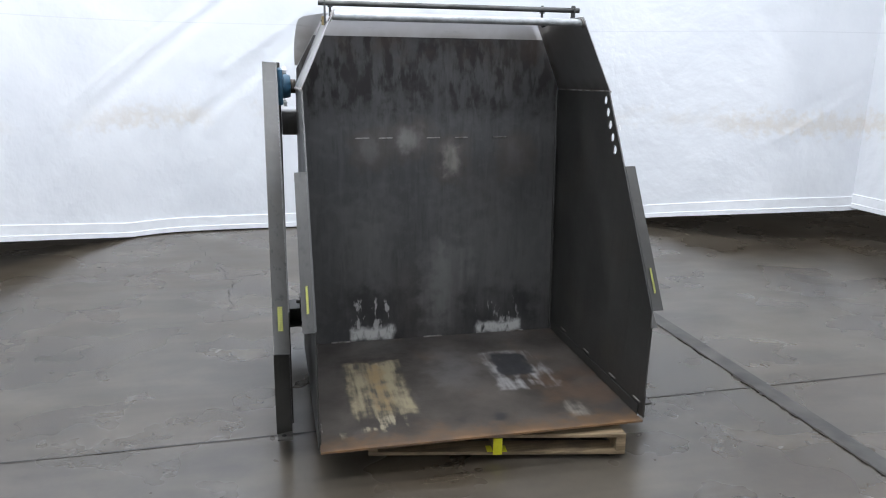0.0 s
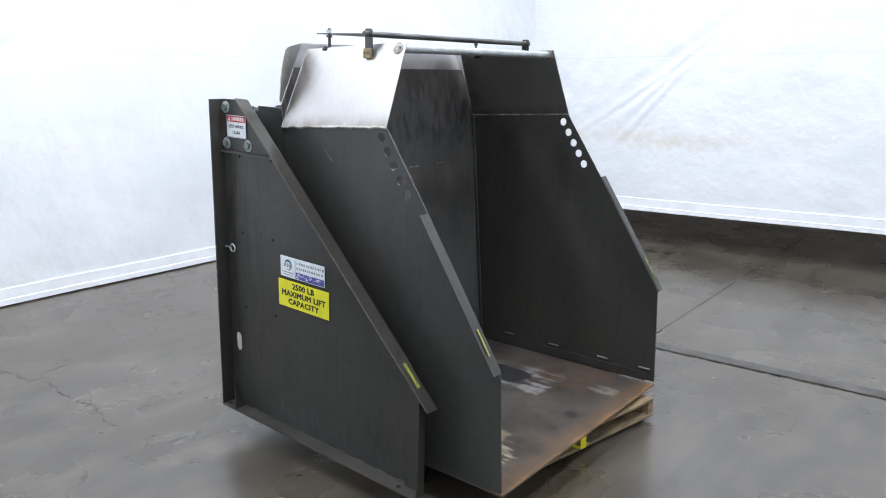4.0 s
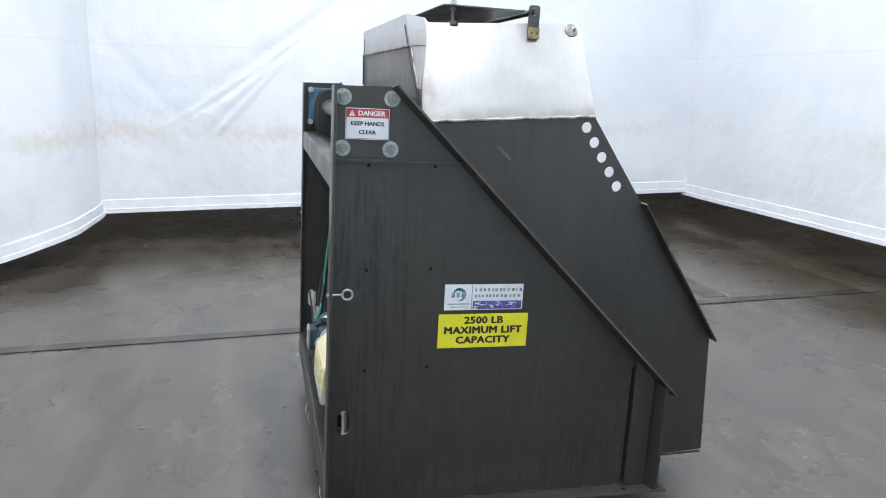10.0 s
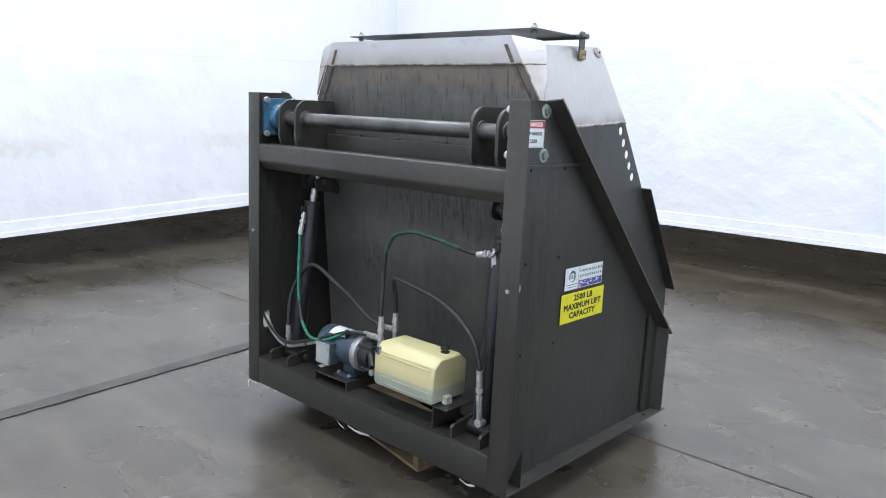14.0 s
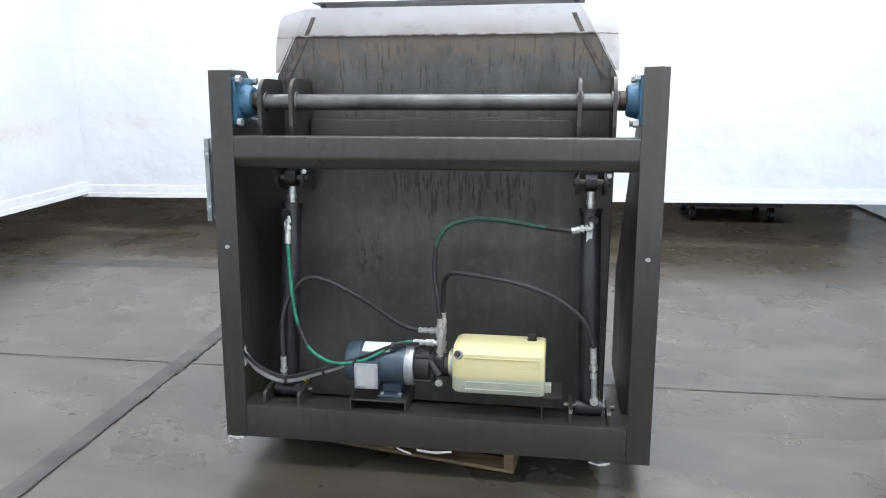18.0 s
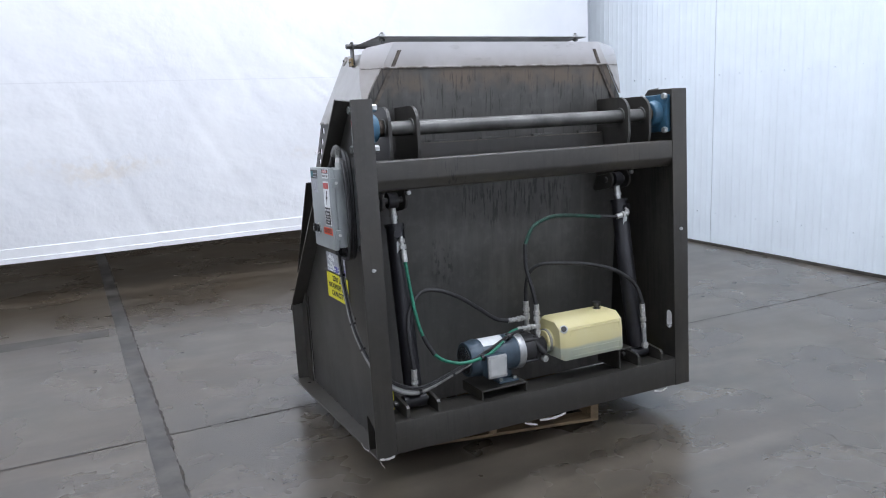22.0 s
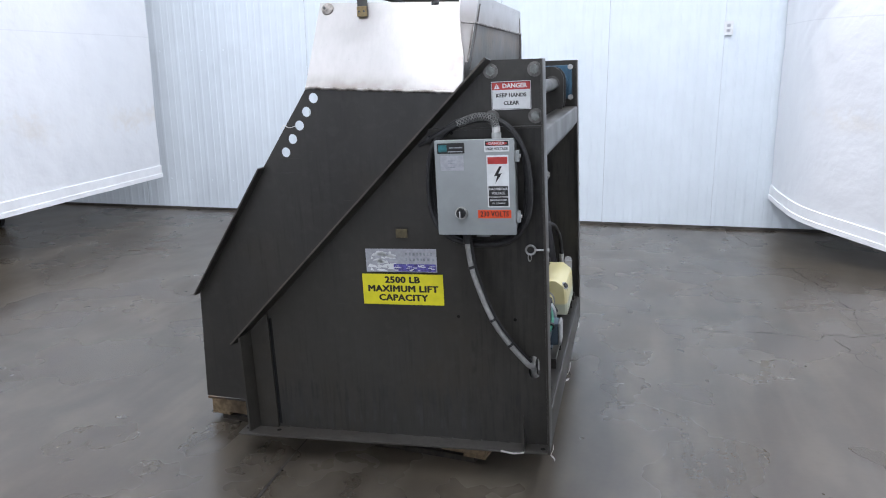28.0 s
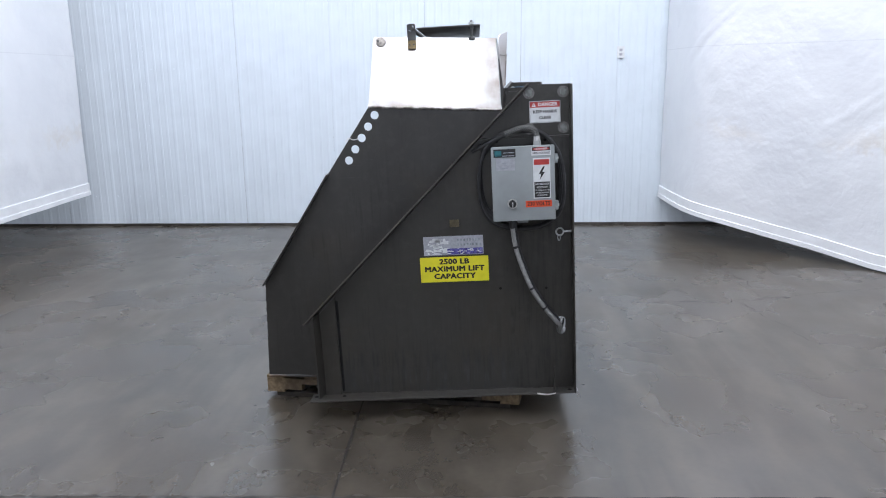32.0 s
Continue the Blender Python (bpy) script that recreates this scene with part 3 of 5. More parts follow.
    return a + b


def plate(outline, thick, holes=(), m=None, bm=None):
    """A flat plate: the outline (u, v) with holes, thick along w; m carries (u, v, w) to the place."""
    out = bm or bmesh.new()
    edges, verts = [], []
    for loop in (outline, *holes):
        vs = [out.verts.new((u, v, 0)) for u, v in loop]
        verts += vs
        edges += [out.edges.new((vs[i], vs[(i + 1) % len(vs)])) for i in range(len(vs))]
    r = bmesh.ops.triangle_fill(out, use_beauty=True, use_dissolve=False, edges=edges, normal=(0, 0, 1))
    faces = [f for f in r["geom"] if isinstance(f, bmesh.types.BMFace)]
    e = bmesh.ops.extrude_face_region(out, geom=faces)
    top = [v for v in e["geom"] if isinstance(v, bmesh.types.BMVert)]
    bmesh.ops.translate(out, vec=(0, 0, thick), verts=top)
    if m is not None:
        bmesh.ops.transform(out, matrix=m, verts=verts + top)
    return out


def side(x, s=1):
    """Carries (u, v, w) to (x + s * w, u, v): plates that stand across x."""
    return Matrix(((0, 0, s, x), (1, 0, 0, 0), (0, 1, 0, 0), (0, 0, 0, 1)))


def letters(text, size, material, m, parent, name="lettering", wide=1.0, heavy=0.0, align="CENTER", line=1.0, space=1.0):
    """Flat lettering; heavy strokes are made of the same letters laid a little aside, in one mesh."""
    c = bpy.data.curves.new("letters", "FONT")
    c.body, c.size, c.align_x, c.align_y, c.space_line, c.resolution_u, c.space_character = text, size, align, "CENTER", line, 2, space
    t = new("letters", c)
    bpy.context.view_layer.update()
    me = bpy.data.meshes.new_from_object(t.evaluated_get(bpy.context.evaluated_depsgraph_get()))
    bpy.data.objects.remove(t)
    bpy.data.curves.remove(c)
    out = bmesh.new()
    for k, (dx, dy) in enumerate(((0, 0), (-1, 0), (1, 0), (0, 0.6), (0, -0.6), (-0.7, 0.45), (0.7, 0.45), (-0.7, -0.45), (0.7, -0.45)) if heavy else ((0, 0),)):
        n = len(out.verts)
        out.from_mesh(me)
        out.verts.ensure_lookup_table()
        for v in out.verts[n:]:
            v.co = m @ Vector((v.co.x * wide + dx * heavy, v.co.y + dy * heavy, 0.00003 * k))
    out.to_mesh(me)
    out.free()
    me.materials.clear()
    me.materials.append(material)
    o = new(name, me)
    o.parent = parent
    return o


def on_left(y, z, out=0.0, x=-0.785):
    """A frame on the outer face of the plate at -x: text runs towards the front."""
    return Matrix(((0, 0, -1, x - out), (-1, 0, 0, y), (0, 1, 0, z), (0, 0, 0, 1)))


def on_right(y, z, out=0.0, x=0.785):
    return Matrix(((0, 0, 1, x + out), (1, 0, 0, y), (0, 1, 0, z), (0, 0, 0, 1)))


# ---- setting ----
FLOOR_M = 18.0
bm = bmesh.new()
bmesh.ops.create_grid(bm, x_segments=2, y_segments=2, size=FLOOR_M)
floor = tagged(part("floor", bm, CONCRETE), "worn polished grey concrete warehouse floor with joints and stains", "floor", kind="structure")


def ribbon(points, width, z=0.003, jitter=0.0, thick=0.0):
    """A strip that lies on the floor along the points."""
    out = bmesh.new()
    rows = []
    for i, p in enumerate(points):
        a, b = Vector(points[max(0, i - 1)]), Vector(points[min(len(points) - 1, i + 1)])
        d = (b - a).normalized()
        n = Vector((-d.y, d.x)) * width * (0.5 + jitter * (random.random() - 0.5))
        o = Vector((d.y, d.x)) * jitter * 0.4 * width * (random.random() - 0.5)
        rows.append([out.verts.new((p[0] + k * n.x + o.x, p[1] + k * n.y + o.y, z)) for k in (-1, 1)])
    for q, w in zip(rows, rows[1:]):
        out.faces.new((q[0], q[1], w[1], w[0]))
    if thick:
        e = bmesh.ops.extrude_face_region(out, geom=out.faces[:])
        bmesh.ops.translate(out, vec=(0, 0, -thick), verts=[v for v in e["geom"] if isinstance(v, bmesh.types.BMVert)])
    return out


def wander(a, b, n, amount, seed):
    rnd = random.Random(seed)
    a, b = Vector(a), Vector(b)
    side_way = Vector((-(b - a).y, (b - a).x)).normalized()
    off, out = 0.0, []
    for i in range(n + 1):
        t = i / n
        off = off * 0.8 + (rnd.random() - 0.5) * amount
        out.append(tuple(a.lerp(b, t) + side_way * off * min(1, 4 * t * (1 - t) + 0.1)))
    return out


STRIP = [(2.565 - 0.0165 * y, y) for y in np.linspace(-9, 12, 43)]
strip = tagged(part("floor_strip", ribbon(STRIP, 0.104, 0.0045, 0.0, 0.004), SEAL_DARK), "dark grey filler strip over the expansion joint", "joint strip", kind="structure")
EDGE = [(2.513 - 0.0165 * y + 0.005 * noise.noise((y * 6, 3, 1)), y) for y in np.linspace(-4, 9, 420)]
tagged(part("strip_edge", ribbon(EDGE, 0.0085, 0.0052, 1.3), STRIP_EDGE), "crumbled dark edge along the filler strip", "joint edge", kind="structure")
tagged(part("floor_band", ribbon([(x, 0.635 + 0.004 * noise.noise((x * 3, 0, 0))) for x in np.linspace(2.66, 6.5, 60)], 0.21, 0.0022, 0.05), BAND), "darker repaired band across the concrete floor", "floor band", kind="structure")
for k, (a, b) in enumerate((((-3.2, 2.775), (2.465, 2.822)), ((2.57, 2.824), (12, 2.90)))):
    tagged(part("floor_joint", ribbon(wander(a, b, 60, 0.004, k), 0.009, 0.002, 0.5), CRACK_DARK), "thin dark saw-cut joint in the concrete floor", "floor joint", kind="structure")
CRACKS = [((-0.75, 6.9), (-0.31, 5.57)), ((-0.31, 5.57), (-0.22, 5.2)), ((-0.22, 5.2), (-0.28, 4.3)), ((-0.31, 5.57), (-1.3, 5.55)), ((-1.3, 5.55), (-2.9, 5.15)),
          ((-0.2, 5.35), (0.6, 5.5))]
for k, (a, b) in enumerate(CRACKS):
    tagged(part("floor_crack", ribbon(wander(a, b, 26, 0.05, 20 + k), 0.0028, 0.0022, 0.9), CRACK_DARK), "hairline crack in the concrete floor", "floor crack", kind="structure")


def cloth(path, hem, top, folds, seed, creases=(), step=0.032):
    """A hanging sheet along the plan path, from the hem (a function of the plan place) to the top, with wrinkles."""
    pts = glide([(x, y, 0) for x, y in path], 12) if len(path) > 2 else [Vector((*path[0], 0)), Vector((*path[1], 0))]
    length = [0.0]
    for a, b in zip(pts, pts[1:]):
        length.append(length[-1] + (b - a).length)
    total = length[-1]
    out, rnd = bmesh.new(), random.Random(seed)
    nu, nv = int(total / step), int((top - 0.3) / step)
    pulls = [(rnd.uniform(0, total), rnd.uniform(0.7, 2.6), rnd.uniform(-0.9, 0.9), rnd.uniform(0.003, 0.008), rnd.uniform(0.05, 0.11)) for _ in range(folds)]
    # sharp creases run in sheaves: (start, height, length, rise, bend, count, spread at the start, spread at the end)
    lines = []
    for s0, z0, run_, rise, bend, count, fan0, fan1 in creases:
        for k in range(count):
            side_ = (k + rnd.uniform(0.2, 0.8)) / count - 0.5
            u0, u1 = rnd.uniform(0.0, 0.3), rnd.uniform(0.7, 1.0)
            lines.append((s0, z0, run_, rise, bend, side_ * fan0, side_ * fan1, u0, u1, rnd.uniform(0.004, 0.010) * rnd.choice((-1, 1, 1)), rnd.uniform(0.016, 0.028)))
    rows, foot = [], []
    for i in range(nu + 1):
        s = total * i / nu
        k = max(j for j in range(len(length)) if length[j] <= s + 1e-9)
        k = min(k, len(pts) - 2)
        d = (pts[k + 1] - pts[k]).normalized()
        p = pts[k] + d * (s - length[k])
        n = Vector((-d.y, d.x, 0))
        foot.append((p, n, hem(p.x, p.y)))
    for j in range(nv + 1):
        row = []
        for i, (p, n, h) in enumerate(foot):
            s, z = total * i / nu, h + (top - h) * j / nv
            off = 0.030 * noise.noise((s * 0.55, z * 0.25, seed)) + 0.010 * noise.noise((s * 2.3, z * 1.3, seed + 5)) + 0.004 * noise.noise((s * 6, z * 6, seed + 9))
            for ps, pz, lean, amp, w in pulls:
                dz = z - pz
                if abs(dz) < 0.9:
                    q = (s - ps - lean * dz) / w
                    if abs(q) < 3:
                        off += amp * math.exp(-q * q) * (1 - (dz / 0.9) ** 2)
            for s0, z0, run_, rise, bend, fan0, fan1, u0, u1, amp, w in lines:
                u = (s - s0) / run_
                if u0 < u < u1:
                    q = (z - z0 - rise * u - bend * 4 * u * (1 - u) - fan0 - (fan1 - fan0) * u) / w
                    if abs(q) < 3:
                        k = (u - u0) / (u1 - u0)
                        off += amp * math.exp(-q * q) * min(1.0, 6 * k * (1 - k))
            row.append(out.verts.new((p.x + n.x * off, p.y + n.y * off, z)))
        rows.append(row)
    for q, w in zip(rows, rows[1:]):
        for i in range(nu):
            out.faces.new((q[i], q[i + 1], w[i + 1], w[i]))
    return out, [(Vector(v.co), f[1]) for v, f in zip(rows[0], foot)], rows


def curtain(name, label, path, hem, top, folds, seed, creases=()):
    root = thing(name, label, "curtain", group="hanging curtains")
    sheet, low, _ = cloth(path, hem, top, folds, seed, creases)
    part("sheet", sheet, VINYL, root, smooth=True)
    # hem: a flat pocket with a bar in it
    for nm, h0, h1, t, mat in (("hem_pocket", -0.005, 0.085, 0.012, HEM_WHITE), ("hem_bar", -0.045, 0.0, 0.02, HEM_WHITE)):
        out, rows = bmesh.new(), []
        for p, n in low[:: 2] + ([low[-1]] if len(low) % 2 == 0 else []):
            rows.append([out.verts.new(p + n * a * t + Vector((0, 0, b))) for a, b in ((-1, h0), (-1, h1 - 0.004), (-0.6, h1), (0.6, h1), (1, h1 - 0.004), (1, h0))])
        for q, w in zip(rows, rows[1:]):
            for k in range(6):
                out.faces.new((q[k], q[(k + 1) % 6], w[(k + 1) % 6], w[k]))
        out.faces.new(rows[0])
        out.faces.new(rows[-1][::-1])
        part(nm, out, mat, root, smooth=True)
    # a sewn seam across the sheet
    return root


CEIL = 5.3
curtain("curtain", "white vinyl curtain hung on the side of the dark store", ((5.40, 5.60), (5.44, -0.86)), lambda x, y: 0.372 + 0.0105 * (5.5 - y), CEIL, 16, 3, ((0.2, 0.95, 2.6, 1.75, -0.12, 7, 0.30, 0.12), (0.9, 0.95, 1.1, 1.1, -0.04, 5, 0.45, 0.15)))
curtain("curtain", "white vinyl curtain with diagonal pull creases, clear of the floor", ((5.50, -0.775), (-2.86, -0.835)), lambda x, y: 0.402 + 0.0085 * (5.45 - x), CEIL, 14, 8, ((4.1, 2.85, 2.4, -1.7, -0.08, 7, 0.10, 0.50), (4.8, 2.0, 1.3, -0.9, -0.05, 4, 0.2, 0.5)))
# the long curtain bellies out between two straight ends; its hem sinks where it bellies
NORTH = ((-3.215, 5.46), (-2.70, 5.50), (-2.20, 5.60), (-1.85, 6.0), (-1.45, 6.55), (-0.85, 6.92), (0.3, 6.98), (1.6, 6.985), (2.6, 6.96), (3.25, 6.78), (3.75, 6.40), (4.10, 5.95), (4.50, 5.64), (4.95, 5.56), (5.44, 5.54))
curtain("curtain", "long white vinyl curtain bellied outwards, low to the floor", NORTH, lambda x, y: max(0.058, 0.345 - 0.2326 * (y - 5.55)), CEIL, 22, 12,
        ((1.7, 0.75, 2.4, 1.9, -0.05, 8, 0.45, 0.15), (3.0, 1.0, 1.8, 1.35, -0.05, 7, 0.40, 0.15), (0.3, 1.5, 1.3, 1.0, -0.05, 4, 0.3, 0.1), (8.6, 0.9, 1.3, 0.7, 0.0, 4, 0.25, 0.1)))

# ribbed white wall, panel by panel
WALL_X = -3.235
wall = tagged(part("wall_west", box(WALL_X - 0.25, WALL_X - 0.05, -18, 18, 0, CEIL), DARK_WALL), "backing wall behind the ribbed white panels", "wall", kind="structure")


def panel_mesh(width, ribs):
    out = bmesh.new()
    prof = []
    gap = width / ribs
    for k in range(ribs):
        y = k * gap
        prof += [(y, 0), (y + 0.014, 0.003), (y + 0.032, 0.003), (y + 0.046, 0), (y + 0.105, 0), (y + 0.110, 0.002), (y + 0.128, 0.002), (y + 0.133, 0),
                 (y + 0.185, 0), (y + 0.190, 0.002), (y + 0.208, 0.002), (y + 0.213, 0)]
    prof.append((width - 0.002, 0))
    rows = [[out.verts.new((d, y, z)) for y, d in prof] for z in (0.03, CEIL - 0.01)]
    for i in range(len(prof) - 1):
        out.faces.new((rows[0][i], rows[0][i + 1], rows[1][i + 1], rows[1][i]))
    e = bmesh.ops.extrude_face_region(out, geom=out.faces[:])
    bmesh.ops.translate(out, vec=(-0.004, 0, 0), verts=[v for v in e["geom"] if isinstance(v, bmesh.types.BMVert)])
    me = bpy.data.meshes.new("wall_panel")
    bmesh.ops.recalc_face_normals(out, faces=out.faces)
    out.to_mesh(me)
    out.free()
    me.materials.append(WHITE_WALL)
    return me


PANEL_W = 1.04
pm = panel_mesh(PANEL_W, 4)
bs = bmesh.new()
for k in range(-3, 9):
    o = new("wall_panel", pm)
    o.parent = wall
    o.location = (WALL_X - 0.004 * (k % 2), k * PANEL_W - 0.25, 0)
    for r in range(4):
        for z in (0.35, 1.77, 3.2, 4.6):
            rod((WALL_X, k * PANEL_W - 0.25 + r * 0.26 + 0.07, z), (WALL_X + 0.006, k * PANEL_W - 0.25 + r * 0.26 + 0.07, z), 0.007, 6, bs)
tagged(part("panel_screws", bs, WHITE_WALL, wall), kind="stuff")
tagged(part("baseboard", box(WALL_X - 0.02, WALL_X + 0.004, -4, 9.2, 0.0, 0.028), SEAL_DARK), "dark gap strip under the wall panels", "base strip", kind="structure")
outlet = thing("outlet_plate", "white electrical wall plate with a socket", "outlet", Matrix.Translation((WALL_X + 0.012, 4.98, 1.89)))
part("plate", box(-0.012, 0.006, -0.040, 0.040, -0.062, 0.062, 0.003), WHITE_STICKER, outlet)
for z in (-0.022, 0.022):
    part("socket", box(0.004, 0.009, -0.016, 0.016, z - 0.014, z + 0.014, 0.003), PALE_LABEL, outlet)

for nm, a in (("wall_east", (13.8, 14.0, -13, 14, 0, CEIL)), ("wall_south", (-3.4, 14, -13.2, -13, 0, CEIL)), ("wall_north", (-3.4, 14, 14, 14.2, 0, CEIL))):
    tagged(part(nm, box(*a), DARK_WALL), "plain dark wall of the dim store behind the curtains", "wall", kind="structure")
tagged(part("ceiling", box(-3.5, 14.2, -13.2, 14.2, CEIL, CEIL + 0.15), CEILING), "plain pale ceiling", "ceiling", kind="structure")
for lx, ly in LAMPS:
    f = thing("ceiling_light", "long white ceiling light fitting", "ceiling light", Matrix.Translation((lx, ly, 4.9)), "ceiling lights")
    part("housing", box(-1.25, 1.25, -0.28, 0.28, 0.03, 0.12, 0.01), LIGHT_GREY, f)
    for x in (-0.9, 0.9):
        part("hanger", rod((x, 0, 0.12), (x, 0, 0.4), 0.008, 6), ZINC, f)

# ---- the pallet under the machine ----
MACH = pose(0.8965, 3.8925, 0.1394, 2.333, 0.035, -0.303)
pallet = thing("pallet", "worn grey-brown wooden pallet under the dumper, with yellow paint", "pallet", Matrix.Translation((1.478, 2.297, 0)))
PW, PD = 1.087, 1.33
RACK = Matrix(((math.cos(0.194), math.sin(0.117), 0, 0), (-math.sin(0.194), math.cos(0.117), 0, 0), (0, 0, 1, 0), (0, 0, 0, 1)))  # racked out of square
for y in np.linspace(0, PD - 0.095, 7):
    part("deck_board", box(-PW, 0, y, y + 0.095, 0.102, 0.118, 0.003, None, RACK), WOOD, pallet)
for x in (-PW, -PW / 2 - 0.02, -0.04):
    st = bmesh.new()
    for y0, y1, z0 in ((0.002, 0.19, 0.040), (0.19, PD - 0.19, 0.074), (PD - 0.19, PD - 0.002, 0.040)):
        box(x, x + 0.04, y0, y1, z0, 0.1015, 0.0, st, RACK)
    part("stringer", st, WOOD, pallet)
    # made-up support, coloured dark to pass for contact shade below the boards
    part("shade_runner", box(x + 0.006, x + 0.034, 0.05, PD - 0.05, 0.0, 0.0235, 0, None, RACK), STRIP_EDGE, pallet, "added dark skid that stands in for the contact shade under the pallet")
for y in (0.0, PD - 0.095):
    part("bottom_board", box(-PW, 0, y, y + 0.095, 0.024, 0.0395, 0.003, None, RACK), WOOD, pallet)
part("paint_mark", box(-PW / 2 - 0.020, -PW / 2 + 0.018, -0.002, 0.001, 0.026, 0.101, 0, None, RACK), YELLOW, pallet, "yellow painted stringer end")
part("paint_mark", box(-PW / 2 - 0.045, -PW / 2 + 0.04, -0.003, 0.05, 0.0396, 0.0404, 0, None, RACK), YELLOW, pallet)


# ---- the dumper ----
dumper = thing("box_dumper", "dark grey steel hydraulic box dumper with stainless hood on a pallet", "dumper", MACH)


def slope(u0, v0, u1, v1, x0, x1, t, bm=None):
    """A flat bar along the line (u0, v0)-(u1, v1) in the upright plane, from x0 to x1, t thick below the line."""
    d = Vector((u1 - u0, v1 - v0)).normalized()
    n = Vector((d.y, -d.x)) * t
    if n.y > 0:
        n = -n
    return plate([(u0, v0), (u1, v1), (u1 + n.x, v1 + n.y), (u0 + n.x, v0 + n.y)], x1 - x0, (), side(x0), bm)


def hexhead(p, axis, r, h, bm=None):
    a = Vector(p)
    return rod(a, a + Vector(axis) * h, r, 6, bm)


for s in (-1, 1):
    sd = "left" if s < 0 else "right"
    prof = [(-0.004, 0.0), (-0.004, 1.468), (-0.19, 1.472), (-1.166, 0.517), (-1.166, 0.0)]
    holes = [slot_pts(-0.062, 0.328, 0.042, 0.092)]
    sp = part("side_plate", plate(prof, 0.006, holes, side(s * 0.778 - 0.003)), SIDE_PAINT, dumper, "dark grey painted steel side plate with drip marks")
    part("rear_flange", box(s * 0.757, s * 0.846, -0.0085, 0.0, 0.0, 1.468, 0.003), FRAME_PAINT, sp, smooth=True)
    x0, x1 = sorted((s * 0.7815, s * 0.846))
    sf = slope(-0.19, 1.474, -1.30, 0.387, x0, x1, 0.007)
    for v in sf.verts:
        if abs(v.co.x) > 0.83:
            v.co += Vector((0, -0.0078, 0.0080))
    part("sloped_flange", sf, FRAME_PAINT, sp)
    part("worn_lit_edge", slope(-0.1978, 1.4820, -1.3078, 0.3950, *sorted((s * 0.8462, s * 0.8472)), 0.006), WORN_LIT_EDGE, sp, "bare rubbed edge of the flange")
    part("post_gap", box(*sorted((s * 0.7812, s * 0.7818)), -1.1528, -1.141, 0.02, 0.49), HOLE, sp)
    part("front_post", plate([(-1.153, 0.008), (-1.153, 0.512), (-1.236, 0.430), (-1.236, 0.008)], 0.009, (), side(s * 0.790 - 0.0045)), FRAME_PAINT, sp)
    b = bmesh.new()
    q = [(s * 0.784, -1.2365), (s * 0.848, -1.2560), (s * 0.848, -1.2640), (s * 0.784, -1.2445)]
    vs = [[b.verts.new((x, y, z)) for x, y in q] for z in (0.008, 0.424)]
    vs[1][0].co.z = vs[1][3].co.z = 0.436
    for k in range(4):
        b.faces.new((vs[0][k], vs[0][(k + 1) % 4], vs[1][(k + 1) % 4], vs[1][k]))
    b.faces.new(vs[0][::-1]), b.faces.new(vs[1])
    part("front_flange", b, FRAME_PAINT, sp)
    bf = box(x0, x1, -1.302 if s > 0 else -1.308, -0.0065, 0.0, 0.008, 0.0015)
    for v in bf.verts:
        if v.co.x > 0.82 and v.co.y < -0.6:
            v.co.x += 0.024
    part("base_flange", bf, BASE_PAINT, sp, "base flange in paler paint that stands in for its lit top")
    for k in range(9):
        y = -0.16 - 0.118 * k
        part("weld_bead", rod((s * 0.7835, y, 0.0100), (s * 0.7835, y - 0.046, 0.0100), 0.0034, 6), FRAME_PAINT, sp)
    part("rib", box(*sorted((s * 0.7815, s * 0.802)), -0.425, -0.0065, 1.233, 1.241, 0.001), FRAME_PAINT, sp)
    part("gusset", plate([(-0.006, 0.0), (-0.006, 0.15), (-0.010, 0.15), (-0.065, 0.0)], 0.006, (),
                         Matrix(((s, 0, 0, s * 0.85), (0, 0, 1, -0.105), (0, 1, 0, 0.008), (0, 0, 0, 1)))), FRAME_PAINT, sp)
    for y, z in ((-0.122, 1.221), (-0.342, 1.223), (-0.344, 0.875), (-0.348, 0.523), (-0.125, 0.872), (-0.129, 0.517)):
        part("screw_hole", rod((s * 0.780, y, z), (s * 0.7818, y, z), 0.0064, 10), HOLE, sp)
    for y in (-1.28, -1.14, -0.03):
        part("anchor_hole", rod((s * 0.818, y, 0.0075), (s * 0.818, y, 0.0086), 0.010, 12), HOLE, sp)
    part("flange_screw", rod((s * 0.802, 0, 0.792), (s * 0.802, 0.006, 0.792), 0.008, 8), ZINC, sp)
    # printed strips near the foot of the slope
    for cx, cy, cz, dy, dz in ((s * 0.816, -1.19, 0.4970, 0.715, 0.700), (s * 0.714, -1.449, 0.6739, 0.564, 0.826)):
        lean = s * (0.165 if abs(cx) > 0.8 else 0.0)
        tm = Matrix(((1, 0, 0, cx), (0, dy, -dz, cy), (0, dz, dy, cz), (0, 0, 0, 1))) @ Matrix.Rotation(-lean, 4, "Y") @ Matrix.Translation((0, 0, 0.0056 if lean else 0))
        wide = 0.011 if lean else 0.008
        tp = part("warning_strip", box(-wide, wide, -0.054, 0.054, 0.001, 0.0016, 0, None, tm), INK, dumper, "black and yellow printed warning strip")
        for k in range(14):
            z = -0.051 + 0.0078 * k
            for cx in (-0.0052, 0.0052) if lean else (0.0,):
                dash = [(cx - 0.0044, z - 0.0034), (cx + 0.0044, z - 0.0004), (cx + 0.0044, z + 0.0034), (cx - 0.0044, z + 0.0004)]
                part("stripe", plate(dash, 0.0005, (), tm @ Matrix.Translation((0, 0, 0.0017))), TAPE_YELLOW, tp)
    # flange bearing with bolts through the plate
    cy, cz = -0.1125, 1.354
